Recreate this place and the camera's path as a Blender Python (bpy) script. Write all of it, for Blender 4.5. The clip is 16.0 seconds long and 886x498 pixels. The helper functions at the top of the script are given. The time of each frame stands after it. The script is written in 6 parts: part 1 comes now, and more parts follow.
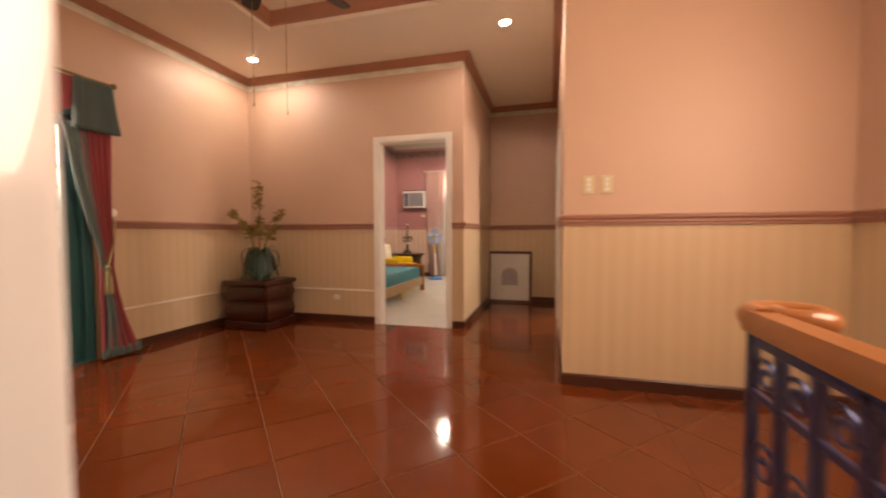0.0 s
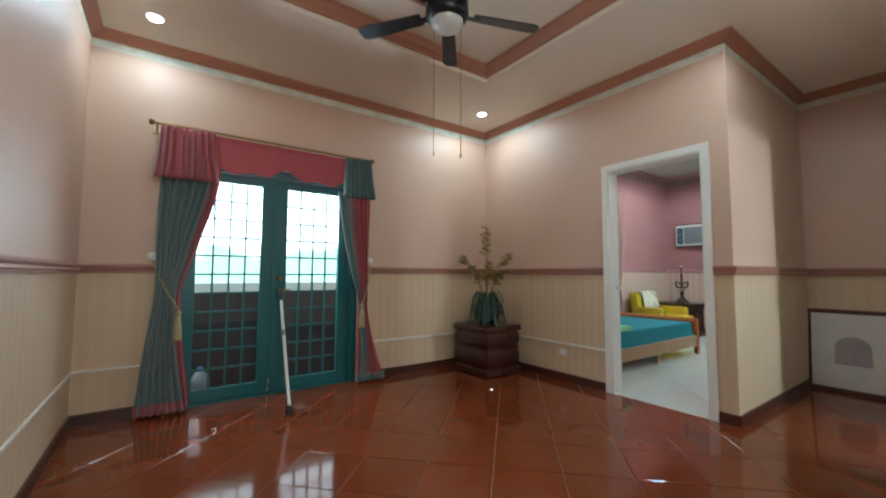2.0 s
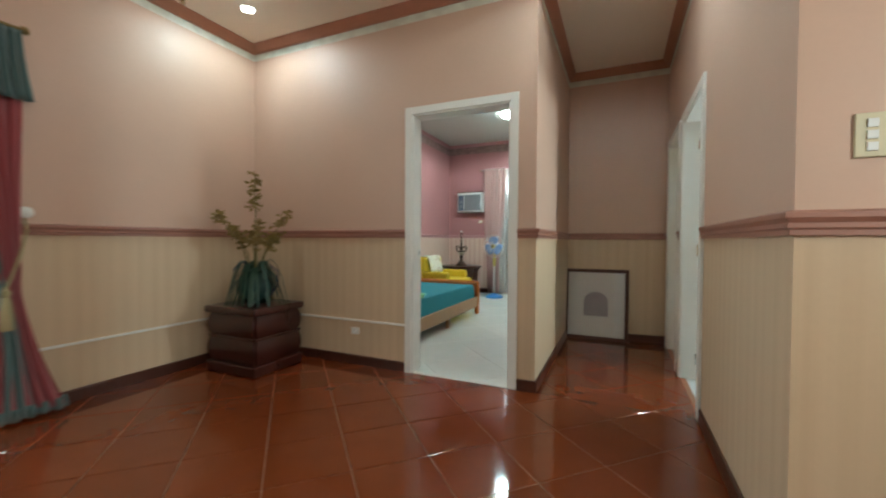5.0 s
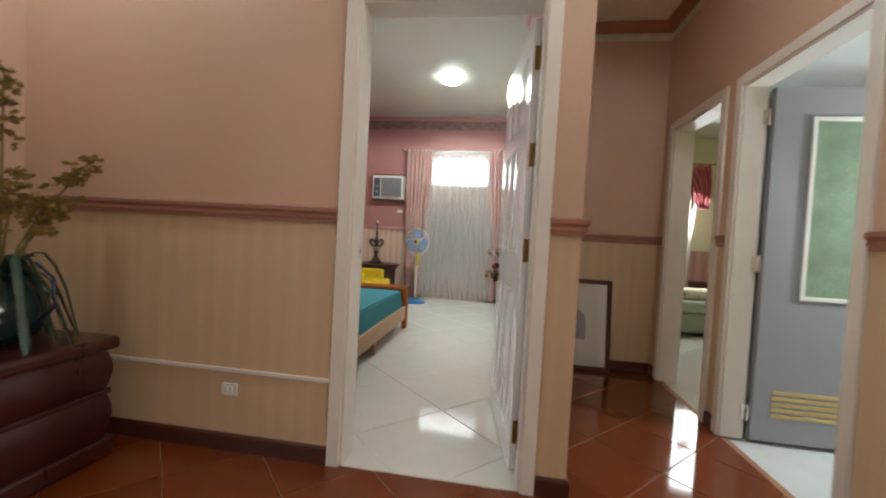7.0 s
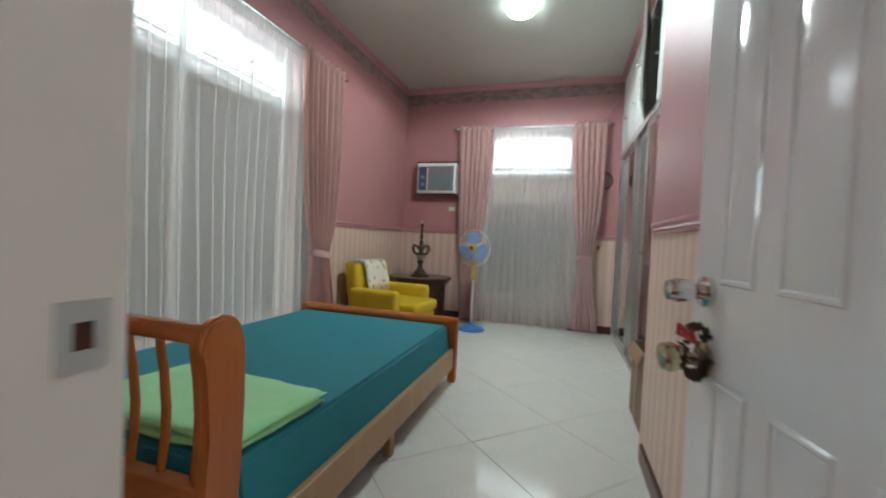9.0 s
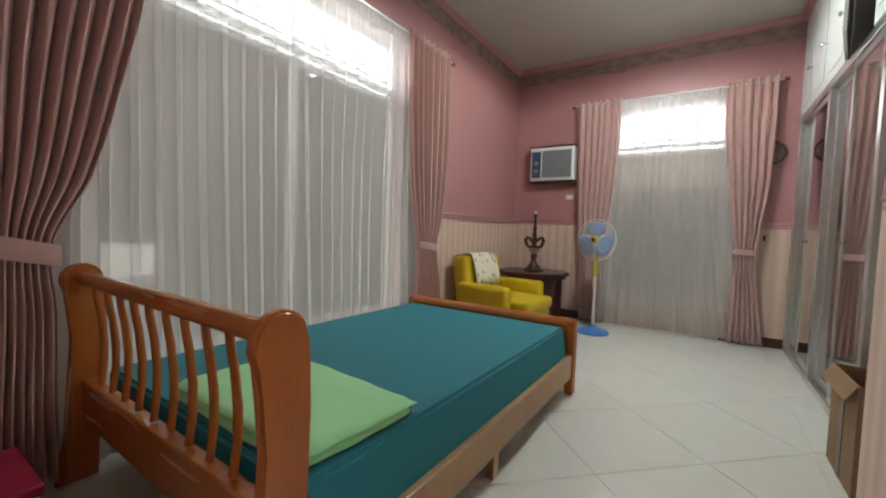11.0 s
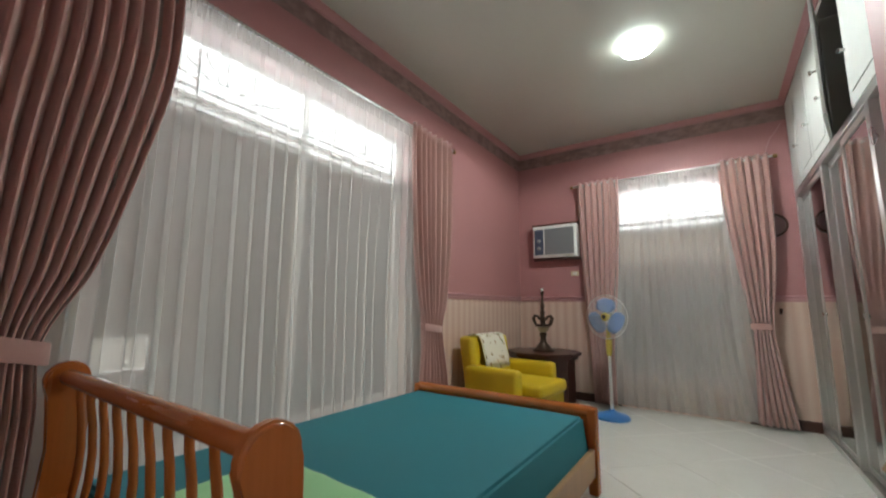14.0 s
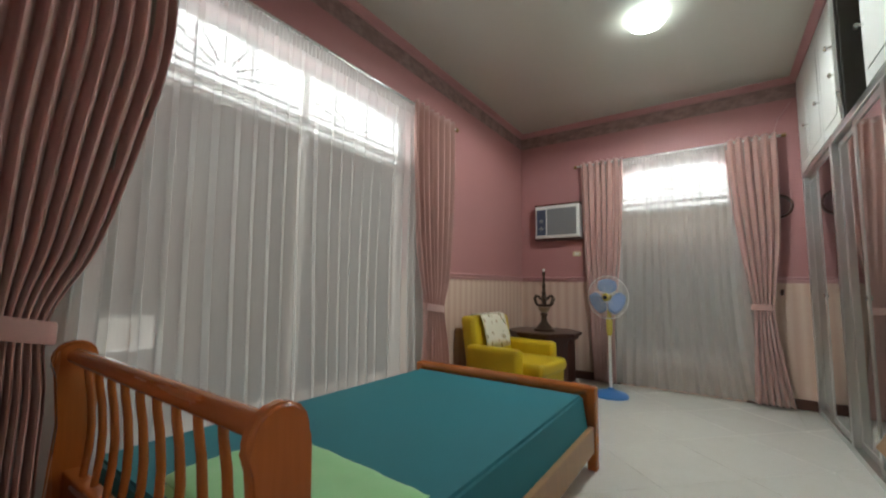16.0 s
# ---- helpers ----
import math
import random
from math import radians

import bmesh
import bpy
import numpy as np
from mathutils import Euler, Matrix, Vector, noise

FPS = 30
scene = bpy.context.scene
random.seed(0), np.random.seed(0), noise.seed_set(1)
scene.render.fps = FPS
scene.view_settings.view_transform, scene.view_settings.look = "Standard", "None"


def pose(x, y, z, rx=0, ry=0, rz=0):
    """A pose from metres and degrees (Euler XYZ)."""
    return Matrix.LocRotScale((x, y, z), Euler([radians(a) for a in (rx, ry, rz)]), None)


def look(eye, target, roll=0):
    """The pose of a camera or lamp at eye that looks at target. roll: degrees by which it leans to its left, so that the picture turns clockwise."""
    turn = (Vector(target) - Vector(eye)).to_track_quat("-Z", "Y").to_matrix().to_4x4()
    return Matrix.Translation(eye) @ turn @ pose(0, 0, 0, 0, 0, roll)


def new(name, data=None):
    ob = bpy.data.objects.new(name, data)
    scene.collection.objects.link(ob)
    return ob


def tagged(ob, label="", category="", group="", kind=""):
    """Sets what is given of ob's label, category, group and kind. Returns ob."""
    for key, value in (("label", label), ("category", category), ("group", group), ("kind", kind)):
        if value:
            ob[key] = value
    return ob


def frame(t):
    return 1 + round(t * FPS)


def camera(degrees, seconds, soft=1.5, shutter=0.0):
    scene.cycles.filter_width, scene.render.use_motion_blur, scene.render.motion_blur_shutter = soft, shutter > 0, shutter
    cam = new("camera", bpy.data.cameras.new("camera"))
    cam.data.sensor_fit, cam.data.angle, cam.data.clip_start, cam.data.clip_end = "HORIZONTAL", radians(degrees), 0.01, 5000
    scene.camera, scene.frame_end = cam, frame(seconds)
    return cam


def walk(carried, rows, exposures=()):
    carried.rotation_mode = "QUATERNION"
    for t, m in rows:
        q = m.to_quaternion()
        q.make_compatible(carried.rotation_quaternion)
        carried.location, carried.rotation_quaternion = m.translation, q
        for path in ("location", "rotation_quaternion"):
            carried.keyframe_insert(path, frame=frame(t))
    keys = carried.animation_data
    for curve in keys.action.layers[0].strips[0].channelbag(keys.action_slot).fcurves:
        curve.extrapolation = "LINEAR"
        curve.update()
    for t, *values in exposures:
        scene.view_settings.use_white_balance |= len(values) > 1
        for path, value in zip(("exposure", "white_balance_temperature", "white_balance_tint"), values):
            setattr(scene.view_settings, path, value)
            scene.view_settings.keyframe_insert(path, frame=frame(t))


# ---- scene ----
cam = camera(96.6, 16.0, 2.0, 0.5)
PATH = [
    (0, (1.531, -0.133, 1.094), (1.005, 1.795, 1.015), -0.2),
    (0.5, (1.566, 0.265, 1.11), (0.615, 2.022, 1.02), 0.4),
    (1, (1.654, 0.475, 1.119), (0.299, 1.945, 1.056), 0.8),
    (1.5, (1.746, 0.613, 1.124), (0.189, 1.869, 1.114), 0.9),
    (2, (1.771, 0.639, 1.149), (0.144, 1.795, 1.276), 0.2),
    (2.5, (1.771, 0.645, 1.182), (0.127, 1.756, 1.428), -0.2),
    (3, (1.784, 0.651, 1.181), (0.124, 1.741, 1.423), -0.3),
    (3.5, (1.734, 0.696, 1.15), (0.084, 1.824, 1.219), -0.0),
    (4, (1.547, 0.803, 1.131), (0.064, 2.143, 1.057), -0.4),
    (4.5, (1.352, 1.008, 1.128), (0.211, 2.648, 1.029), -0.6),
    (5, (1.14, 1.306, 1.126), (0.326, 3.133, 1.084), 0.3),
    (5.2, (1.057, 1.414, 1.129), (0.346, 3.283, 1.106), 0.9),
    (7.5, (0.106, 2.893, 1.107), (-0.172, 4.873, 1.048), 3.3),
    (8, (0.042, 3.346, 1.115), (-0.247, 5.325, 1.081), 3.2),
    (8.5, (-0.027, 3.757, 1.133), (-0.425, 5.716, 1.07), 2.4),
    (9, (-0.062, 4.126, 1.116), (-0.651, 6.036, 1.064), 2.8),
    (9.5, (-0.087, 4.316, 1.104), (-0.914, 6.137, 1.062), 3.0),
    (10, (-0.135, 4.405, 1.094), (-1.175, 6.111, 1.02), 3.3),
    (12.5, (-0.141, 4.42, 1.069), (-1.267, 6.069, 0.957), 1.5),
    (13, (-0.147, 4.424, 1.077), (-1.263, 6.083, 1.031), 1.1),
    (13.5, (-0.161, 4.434, 1.098), (-1.283, 6.087, 1.196), 0.9),
    (14, (-0.172, 4.451, 1.113), (-1.294, 6.082, 1.4), 0.6),
    (14.5, (-0.185, 4.463, 1.14), (-1.296, 6.075, 1.552), 0.6),
    (15, (-0.18, 4.457, 1.137), (-1.287, 6.067, 1.565), 0.6),
    (15.5, (-0.177, 4.456, 1.14), (-1.298, 6.078, 1.476), 0.7),
    (16, (-0.186, 4.452, 1.122), (-1.318, 6.091, 1.305), 0.8),
]
EXPOSURES = [(0.0, 0.32, 10200, 33), (0.5, 0.03, 6700, 7), (1.0, 0.06, 5350, -2), (2.5, 0.18, 5500, -5), (3.5, 0.16, 5550, -5), (4.0, 0.1, 5700, -2), (4.5, 0.1, 6100, 0), (5.0, 0.2, 5800, -6), (7.5, 0.15, 6700, 10), (8.0, 0.1, 6200, 9), (8.5, -0.02, 6000, 8), (9.0, -0.28, 6000, 5), (9.5, -0.42, 6700, 6), (10.0, -0.36, 6600, 9), (12.5, -0.2, 6450, 8), (13.5, -0.27, 6450, 9), (14.5, -0.48, 6550, 9), (16.0, -0.52, 6550, 9)]
walk(cam, [(t, look(eye, target, roll)) for t, eye, target, roll in PATH], EXPOSURES)

# ---- light ----
world = bpy.data.worlds.new("sky")
scene.world = world
world.use_nodes = True
wn = world.node_tree.nodes
sky = wn.new("ShaderNodeTexSky")
sky.sky_type = "NISHITA"
sky.sun_disc = False
sky.sun_elevation, sky.sun_rotation = radians(50), radians(200)
sky.dust_density = 4.0
wn["Background"].inputs["Strength"].default_value = 0.15
world.node_tree.links.new(sky.outputs["Color"], wn["Background"].inputs["Color"])
sun = new("sun", bpy.data.lights.new("sun", "SUN"))
sun.data.energy, sun.data.angle, sun.data.color = 1.2, radians(12), (1, 0.97, 0.92)
sun.matrix_world = look((-3, -8, 12), (0, 0, 0))


def area_lamp(name, eye, target, w, h, watts, colour):
    ob = new(name, bpy.data.lights.new(name, "AREA"))
    ob.data.shape, ob.data.size, ob.data.size_y = "RECTANGLE", w, h
    ob.data.energy, ob.data.color = watts, colour
    ob.matrix_world = look(eye, target)
    return ob


def bulb(name, at, watts, colour, radius=0.04):
    ob = new(name, bpy.data.lights.new(name, "SPOT"))
    ob.data.energy, ob.data.color, ob.data.shadow_soft_size = watts, colour, radius
    ob.data.spot_size, ob.data.spot_blend = radians(178), 0.25
    ob.matrix_world = pose(*at)
    return ob


DAY = (0.93, 0.98, 1.0)
COOL = (0.86, 0.97, 1.0)
area_lamp("daylight_french_door", (-2.62, 1.53, 1.78), (0, 1.53, 1.95), 1.4, 0.66, 70, DAY)
area_lamp("daylight_west_window", (-2.66, 6.07, 2.38), (0, 6.07, 1.6), 1.8, 0.40, 36, DAY)
area_lamp("daylight_west_window_lower", (-2.66, 6.07, 1.22), (0, 6.07, 1.0), 1.8, 1.65, 46, DAY)
area_lamp("daylight_north_window", (-0.57, 9.84, 2.30), (-0.57, 6, 1.5), 1.1, 0.48, 16, DAY)
area_lamp("daylight_north_window_lower", (-0.57, 9.84, 1.20), (-0.57, 6, 1.0), 1.1, 1.6, 8, DAY)
area_lamp("daylight_bath_window", (3.22, 4.80, 1.6), (0.6, 4.62, 1.15), 0.14, 0.32, 36, DAY)
area_lamp("daylight_second_bedroom", (3.1, 8.9, 1.9), (2.6, 6, 0.8), 0.9, 1.1, 42, DAY)
area_lamp("daylight_stair_window", (3.15, 0.9, 2.0), (0, 1.8, 1.0), 1.0, 1.2, 40, (1, 0.95, 0.88))
for at, watts in (((-1.85, 0.52, 3.02), 12), ((-1.77, 3.73, 3.02), 20), ((1.1, 3.7, 3.02), 29)):
    bulb("downlight_bulb", at, watts, COOL, 0.09)
bulb("bedroom_bulb", (-0.55, 7.76, 3.12), 170, (0.93, 1.0, 0.98), 0.14)


# ---- materials ----
def nodes_of(name):
    m = bpy.data.materials.new(name)
    m.use_nodes = True
    return m, m.node_tree.nodes, m.node_tree.links, m.node_tree.nodes["Principled BSDF"]


def math_node(n, l, op, a, b=None):
    x = n.new("ShaderNodeMath")
    x.operation = op
    for i, v in enumerate((a, b)):
        if v is None:
            continue
        if isinstance(v, (int, float)):
            x.inputs[i].default_value = v
        else:
            l.new(v, x.inputs[i])
    return x.outputs[0]


def mix_node(n, l, fac, a, b, blend="MIX"):
    x = n.new("ShaderNodeMix")
    x.data_type, x.blend_type = "RGBA", blend
    for i, v in ((0, fac), (6, a), (7, b)):
        if isinstance(v, (int, float)):
            x.inputs[i].default_value = v
        elif isinstance(v, tuple):
            x.inputs[i].default_value = (*v, 1)
        else:
            l.new(v, x.inputs[i])
    return x.outputs[2]


def noise_node(n, l, vec, scale, detail=4, stretch=None):
    if stretch:
        mp = n.new("ShaderNodeMapping")
        mp.inputs["Scale"].default_value = stretch
        l.new(vec, mp.inputs["Vector"])
        vec = mp.outputs[0]
    x = n.new("ShaderNodeTexNoise")
    x.inputs["Scale"].default_value, x.inputs["Detail"].default_value = scale, detail
    l.new(vec, x.inputs["Vector"])
    return x.outputs["Fac"]


def bump_node(n, l, height, strength, bsdf, distance=0.01):
    b = n.new("ShaderNodeBump")
    b.inputs["Strength"].default_value, b.inputs["Distance"].default_value = strength, distance
    l.new(height, b.inputs["Height"])
    l.new(b.outputs[0], bsdf.inputs["Normal"])


def surf(name, col, rough=0.5, metal=0.0, var=0.15, scale=3.0, bump=0.08, fine=60.0, stretch=None, sheen=0.0, coat=0.0, island=0.0):
    """Plain surface with blotches, fine grain, bump and uneven gloss."""
    m, n, l, p = nodes_of(name)
    co = n.new("ShaderNodeTexCoord").outputs["Object"]
    big, small = noise_node(n, l, co, scale, 3, stretch), noise_node(n, l, co, fine, 5, stretch)
    dark = tuple(c * (1 - var) for c in col)
    light = tuple(min(1, c * (1 + var * 0.6)) for c in col)
    c = mix_node(n, l, big, dark, light)
    c = mix_node(n, l, math_node(n, l, "MULTIPLY", small, var * 1.2), c, tuple(x * 0.6 for x in col))
    if island:
        r = n.new("ShaderNodeObjectInfo").outputs["Random"]
        c = mix_node(n, l, math_node(n, l, "MULTIPLY", r, island), c, tuple(x * 0.55 for x in col))
    l.new(c, p.inputs["Base Color"])
    l.new(math_node(n, l, "ADD", math_node(n, l, "MULTIPLY", big, 0.12), rough - 0.06), p.inputs["Roughness"])
    p.inputs["Metallic"].default_value = metal
    p.inputs["Coat Weight"].default_value = coat
    p.inputs["Sheen Weight"].default_value = sheen
    if bump:
        bump_node(n, l, small, bump, p)
    return m


def wood(name, dark, light, rough=0.35, along=(1, 1, 0.08), coat=0.2):
    m, n, l, p = nodes_of(name)
    co = n.new("ShaderNodeTexCoord").outputs["Object"]
    g = noise_node(n, l, co, 14, 6, along)
    f = noise_node(n, l, co, 90, 3, along)
    c = mix_node(n, l, g, dark, light)
    c = mix_node(n, l, math_node(n, l, "MULTIPLY", f, 0.35), c, tuple(x * 0.5 for x in dark))
    l.new(c, p.inputs["Base Color"])
    l.new(math_node(n, l, "ADD", math_node(n, l, "MULTIPLY", g, 0.15), rough - 0.07), p.inputs["Roughness"])
    p.inputs["Coat Weight"].default_value = coat
    bump_node(n, l, g, 0.06, p)
    return m


def wall_paint(name, upper, stripe_a, stripe_b, split, period, border=None, border_z=9.0, rough=0.5, bold=0.35, vein=0.45):
    """Painted wall above a striped wallpaper dado, with an optional mottled border under the ceiling."""
    m, n, l, p = nodes_of(name)
    co = n.new("ShaderNodeTexCoord").outputs["Object"]
    sep = n.new("ShaderNodeSeparateXYZ")
    l.new(co, sep.inputs[0])
    big, small = noise_node(n, l, co, 1.3, 4), noise_node(n, l, co, 45, 5)
    up = mix_node(n, l, big, tuple(c * 0.9 for c in upper), tuple(min(1, c * 1.08) for c in upper))
    a = math_node(n, l, "ADD", sep.outputs[0], sep.outputs[1])
    s1 = math_node(n, l, "SINE", math_node(n, l, "MULTIPLY", a, 2 * math.pi / period))
    s1 = math_node(n, l, "ADD", math_node(n, l, "MULTIPLY", s1, 0.5), 0.5)
    grain = noise_node(n, l, co, 30, 4, (1, 1, 0.02))
    st = math_node(n, l, "ADD", math_node(n, l, "MULTIPLY", s1, bold), math_node(n, l, "MULTIPLY", grain, 0.7))
    low = mix_node(n, l, st, stripe_a, stripe_b)
    c = mix_node(n, l, math_node(n, l, "GREATER_THAN", sep.outputs[2], split), low, up)
    if border:
        blot = noise_node(n, l, co, 9, 7, (1, 1, 1.6))
        ramp = n.new("ShaderNodeMapRange")
        ramp.inputs["From Min"].default_value, ramp.inputs["From Max"].default_value = 0.40, 0.62
        l.new(blot, ramp.inputs["Value"])
        blot = ramp.outputs[0]
        bl = mix_node(n, l, blot, tuple(x * vein for x in border), border)
        bl = mix_node(n, l, 0.12, bl, upper)
        c = mix_node(n, l, math_node(n, l, "GREATER_THAN", sep.outputs[2], border_z), c, bl)
    c = mix_node(n, l, math_node(n, l, "MULTIPLY", small, 0.12), c, tuple(x * 0.6 for x in upper))
    l.new(c, p.inputs["Base Color"])
    l.new(math_node(n, l, "ADD", math_node(n, l, "MULTIPLY", big, 0.1), rough - 0.05), p.inputs["Roughness"])
    bump_node(n, l, math_node(n, l, "ADD", small, math_node(n, l, "MULTIPLY", grain, 0.6)), 0.06, p)
    return m


def tile_glaze(name, col, col2, rough, var):
    m, n, l, p = nodes_of(name)
    co = n.new("ShaderNodeNewGeometry").outputs["Position"]
    big, mid, small = noise_node(n, l, co, 1.1, 4), noise_node(n, l, co, 7, 5), noise_node(n, l, co, 55, 4)
    r = n.new("ShaderNodeObjectInfo").outputs["Random"]
    c = mix_node(n, l, mid, col, col2)
    c = mix_node(n, l, math_node(n, l, "MULTIPLY", r, var), c, tuple(x * 0.6 for x in col))
    c = mix_node(n, l, math_node(n, l, "MULTIPLY", small, 0.15), c, tuple(x * 0.5 for x in col))
    l.new(c, p.inputs["Base Color"])
    l.new(math_node(n, l, "ADD", math_node(n, l, "MULTIPLY", big, 0.1), rough - 0.05), p.inputs["Roughness"])
    bump_node(n, l, math_node(n, l, "ADD", big, math_node(n, l, "MULTIPLY", mid, 0.15)), 0.12, p, 0.006)
    return m


def sheer_cloth(name, col, clear, thru):
    m, n, l, p = nodes_of(name)
    co = n.new("ShaderNodeTexCoord").outputs["Object"]
    g = noise_node(n, l, co, 120, 2, (1, 1, 0.1))
    c = mix_node(n, l, g, tuple(x * 0.9 for x in col), col)
    l.new(c, p.inputs["Base Color"])
    p.inputs["Roughness"].default_value = 0.8
    tr = n.new("ShaderNodeBsdfTranslucent")
    l.new(c, tr.inputs["Color"])
    tp = n.new("ShaderNodeBsdfTransparent")
    a, b = n.new("ShaderNodeMixShader"), n.new("ShaderNodeMixShader")
    a.inputs[0].default_value, b.inputs[0].default_value = thru, clear
    l.new(p.outputs[0], a.inputs[1]), l.new(tr.outputs[0], a.inputs[2])
    l.new(a.outputs[0], b.inputs[1]), l.new(tp.outputs[0], b.inputs[2])
    l.new(b.outputs[0], n["Material Output"].inputs["Surface"])
    return m


def glow(name, col, strength):
    m, n, l, p = nodes_of(name)
    p.inputs["Base Color"].default_value = (0.9, 0.9, 0.9, 1)
    p.inputs["Emission Color"].default_value = (*col, 1)
    p.inputs["Emission Strength"].default_value = strength
    return m


def clear_glass(name, tint=(1, 1, 1), rough=0.0, gloss=None):
    m, n, l, p = nodes_of(name)
    tp, gl, mx, fr = n.new("ShaderNodeBsdfTransparent"), n.new("ShaderNodeBsdfGlossy"), n.new("ShaderNodeMixShader"), n.new("ShaderNodeFresnel")
    tp.inputs["Color"].default_value = (*tint, 1)
    gl.inputs["Roughness"].default_value = rough
    if gloss is None:
        l.new(fr.outputs[0], mx.inputs[0])
    else:
        mx.inputs[0].default_value = gloss
    l.new(tp.outputs[0], mx.inputs[1]), l.new(gl.outputs[0], mx.inputs[2])
    l.new(mx.outputs[0], n["Material Output"].inputs["Surface"])
    return m


LIVING = wall_paint("living_wall", (0.60, 0.40, 0.295), (0.555, 0.395, 0.245), (0.67, 0.51, 0.335), 1.165, 0.10, (0.74, 0.78, 0.66), 2.95, 0.5, 0.24, 0.8)
BEDROOM = wall_paint("bedroom_wall", (0.43, 0.20, 0.20), (0.56, 0.36, 0.28), (0.70, 0.54, 0.44), 1.2, 0.11, (0.32, 0.23, 0.21), 3.04, 0.5, 0.6, 0.62)
ROOM2 = wall_paint("second_bedroom_wall", (0.62, 0.56, 0.34), (0.28, 0.06, 0.06), (0.55, 0.38, 0.28), 1.12, 0.16)
PLAIN = surf("white_wall", (0.75, 0.73, 0.70), 0.6)
BATH = surf("bath_tile_wall", (0.62, 0.66, 0.66), 0.3)
DADO = surf("dado_paint", (0.36, 0.17, 0.12), 0.4, var=0.12)
DADO_PINK = surf("pink_dado_paint", (0.50, 0.26, 0.26), 0.4, var=0.12)
CROWN = surf("crown_paint", (0.40, 0.18, 0.11), 0.4, var=0.12)
BASE = surf("dark_baseboard", (0.075, 0.024, 0.014), 0.3, var=0.25)
CEIL = surf("ceiling_paint", (0.82, 0.74, 0.62), 0.6, var=0.06, scale=1.5)
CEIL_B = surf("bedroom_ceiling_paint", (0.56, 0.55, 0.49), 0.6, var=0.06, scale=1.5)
CASING = surf("casing_paint", (0.77, 0.74, 0.68), 0.35, var=0.06, scale=5)
DOORW = surf("door_gloss_white", (0.84, 0.84, 0.84), 0.16, var=0.04, scale=4, bump=0.02, coat=0.6)
GROUT = surf("red_grout", (0.33, 0.155, 0.08), 0.7)
GROUT_W = surf("white_grout", (0.64, 0.63, 0.58), 0.7)
RED_TILE = tile_glaze("red_floor_tile", (0.150, 0.031, 0.009), (0.205, 0.044, 0.012), 0.08, 0.25)
WHITE_TILE = tile_glaze("white_floor_tile", (0.66, 0.66, 0.60), (0.72, 0.72, 0.67), 0.065, 0.05)
TEAL = surf("teal_door_paint", (0.022, 0.135, 0.14), 0.35, var=0.15)
GLASS = clear_glass("window_glass", gloss=0.05)
BRONZE_GLASS = clear_glass("bronze_window_glass", (0.34, 0.29, 0.25), 0.0, 0.06)
BRASS = surf("aged_brass", (0.34, 0.23, 0.09), 0.35, 1.0, var=0.4, scale=25)
CHROME = surf("chrome", (0.75, 0.75, 0.73), 0.15, 1.0, var=0.05)
IRON = surf("blue_black_iron", (0.025, 0.045, 0.13), 0.28, 0.5)
BLACK = surf("black_plastic", (0.015, 0.015, 0.015), 0.4)
DARKWOOD = wood("dark_rosewood", (0.030, 0.006, 0.004), (0.065, 0.014, 0.008), 0.3)
HONEY = wood("honey_varnished_wood", (0.37, 0.10, 0.018), (0.53, 0.165, 0.034), 0.25)
PALEWOOD = wood("pale_side_rail_wood", (0.36, 0.20, 0.085), (0.50, 0.30, 0.14), 0.45)
RAILWOOD = wood("orange_handrail_wood", (0.30, 0.10, 0.03), (0.42, 0.16, 0.055), 0.3)
RED_CLOTH = surf("red_curtain_cloth", (0.40, 0.075, 0.085), 0.8, var=0.15, bump=0.15, fine=180, sheen=0.3)
GREEN_CLOTH = surf("grey_green_curtain_cloth", (0.115, 0.185, 0.18), 0.8, var=0.15, bump=0.15, fine=180, sheen=0.3)
PINK_CLOTH = surf("dusty_pink_curtain_cloth", (0.57, 0.345, 0.305), 0.7, var=0.12, bump=0.15, fine=180, sheen=0.4)
SHEER = sheer_cloth("white_sheer_cloth", (0.70, 0.69, 0.66), 0.42, 0.40)
TASSEL = surf("gold_tassel_thread", (0.42, 0.36, 0.19), 0.8, bump=0.3, fine=150)
TEAL_SHEET = surf("teal_bedsheet", (0.016, 0.185, 0.23), 0.75, var=0.12, bump=0.12, fine=150)
LIME = surf("lime_towel", (0.37, 0.80, 0.37), 0.9, var=0.12, bump=0.35, fine=220, sheen=0.4)
YELLOW = surf("mustard_yellow_vinyl", (0.62, 0.44, 0.011), 0.5, var=0.15)
BLUE = surf("blue_plastic", (0.05, 0.20, 0.52), 0.35)
WHITE_PL = surf("white_plastic", (0.75, 0.75, 0.72), 0.4, var=0.05)
BEIGE_PL = surf("beige_plastic", (0.62, 0.55, 0.35), 0.4, var=0.05)
GREY_PL = surf("grey_plastic", (0.22, 0.23, 0.24), 0.45)
ALU = surf("brushed_aluminium", (0.70, 0.71, 0.70), 0.3, 1.0, var=0.06)
MIRROR = surf("wardrobe_mirror", (0.60, 0.63, 0.63), 0.05, 1.0, var=0.02, bump=0)
CARD = surf("cardboard", (0.27, 0.165, 0.085), 0.8)
MAT_BOARD = surf("white_mat_board", (0.66, 0.64, 0.60), 0.6, var=0.03)
PRINT = surf("grey_print", (0.34, 0.31, 0.33), 0.6)


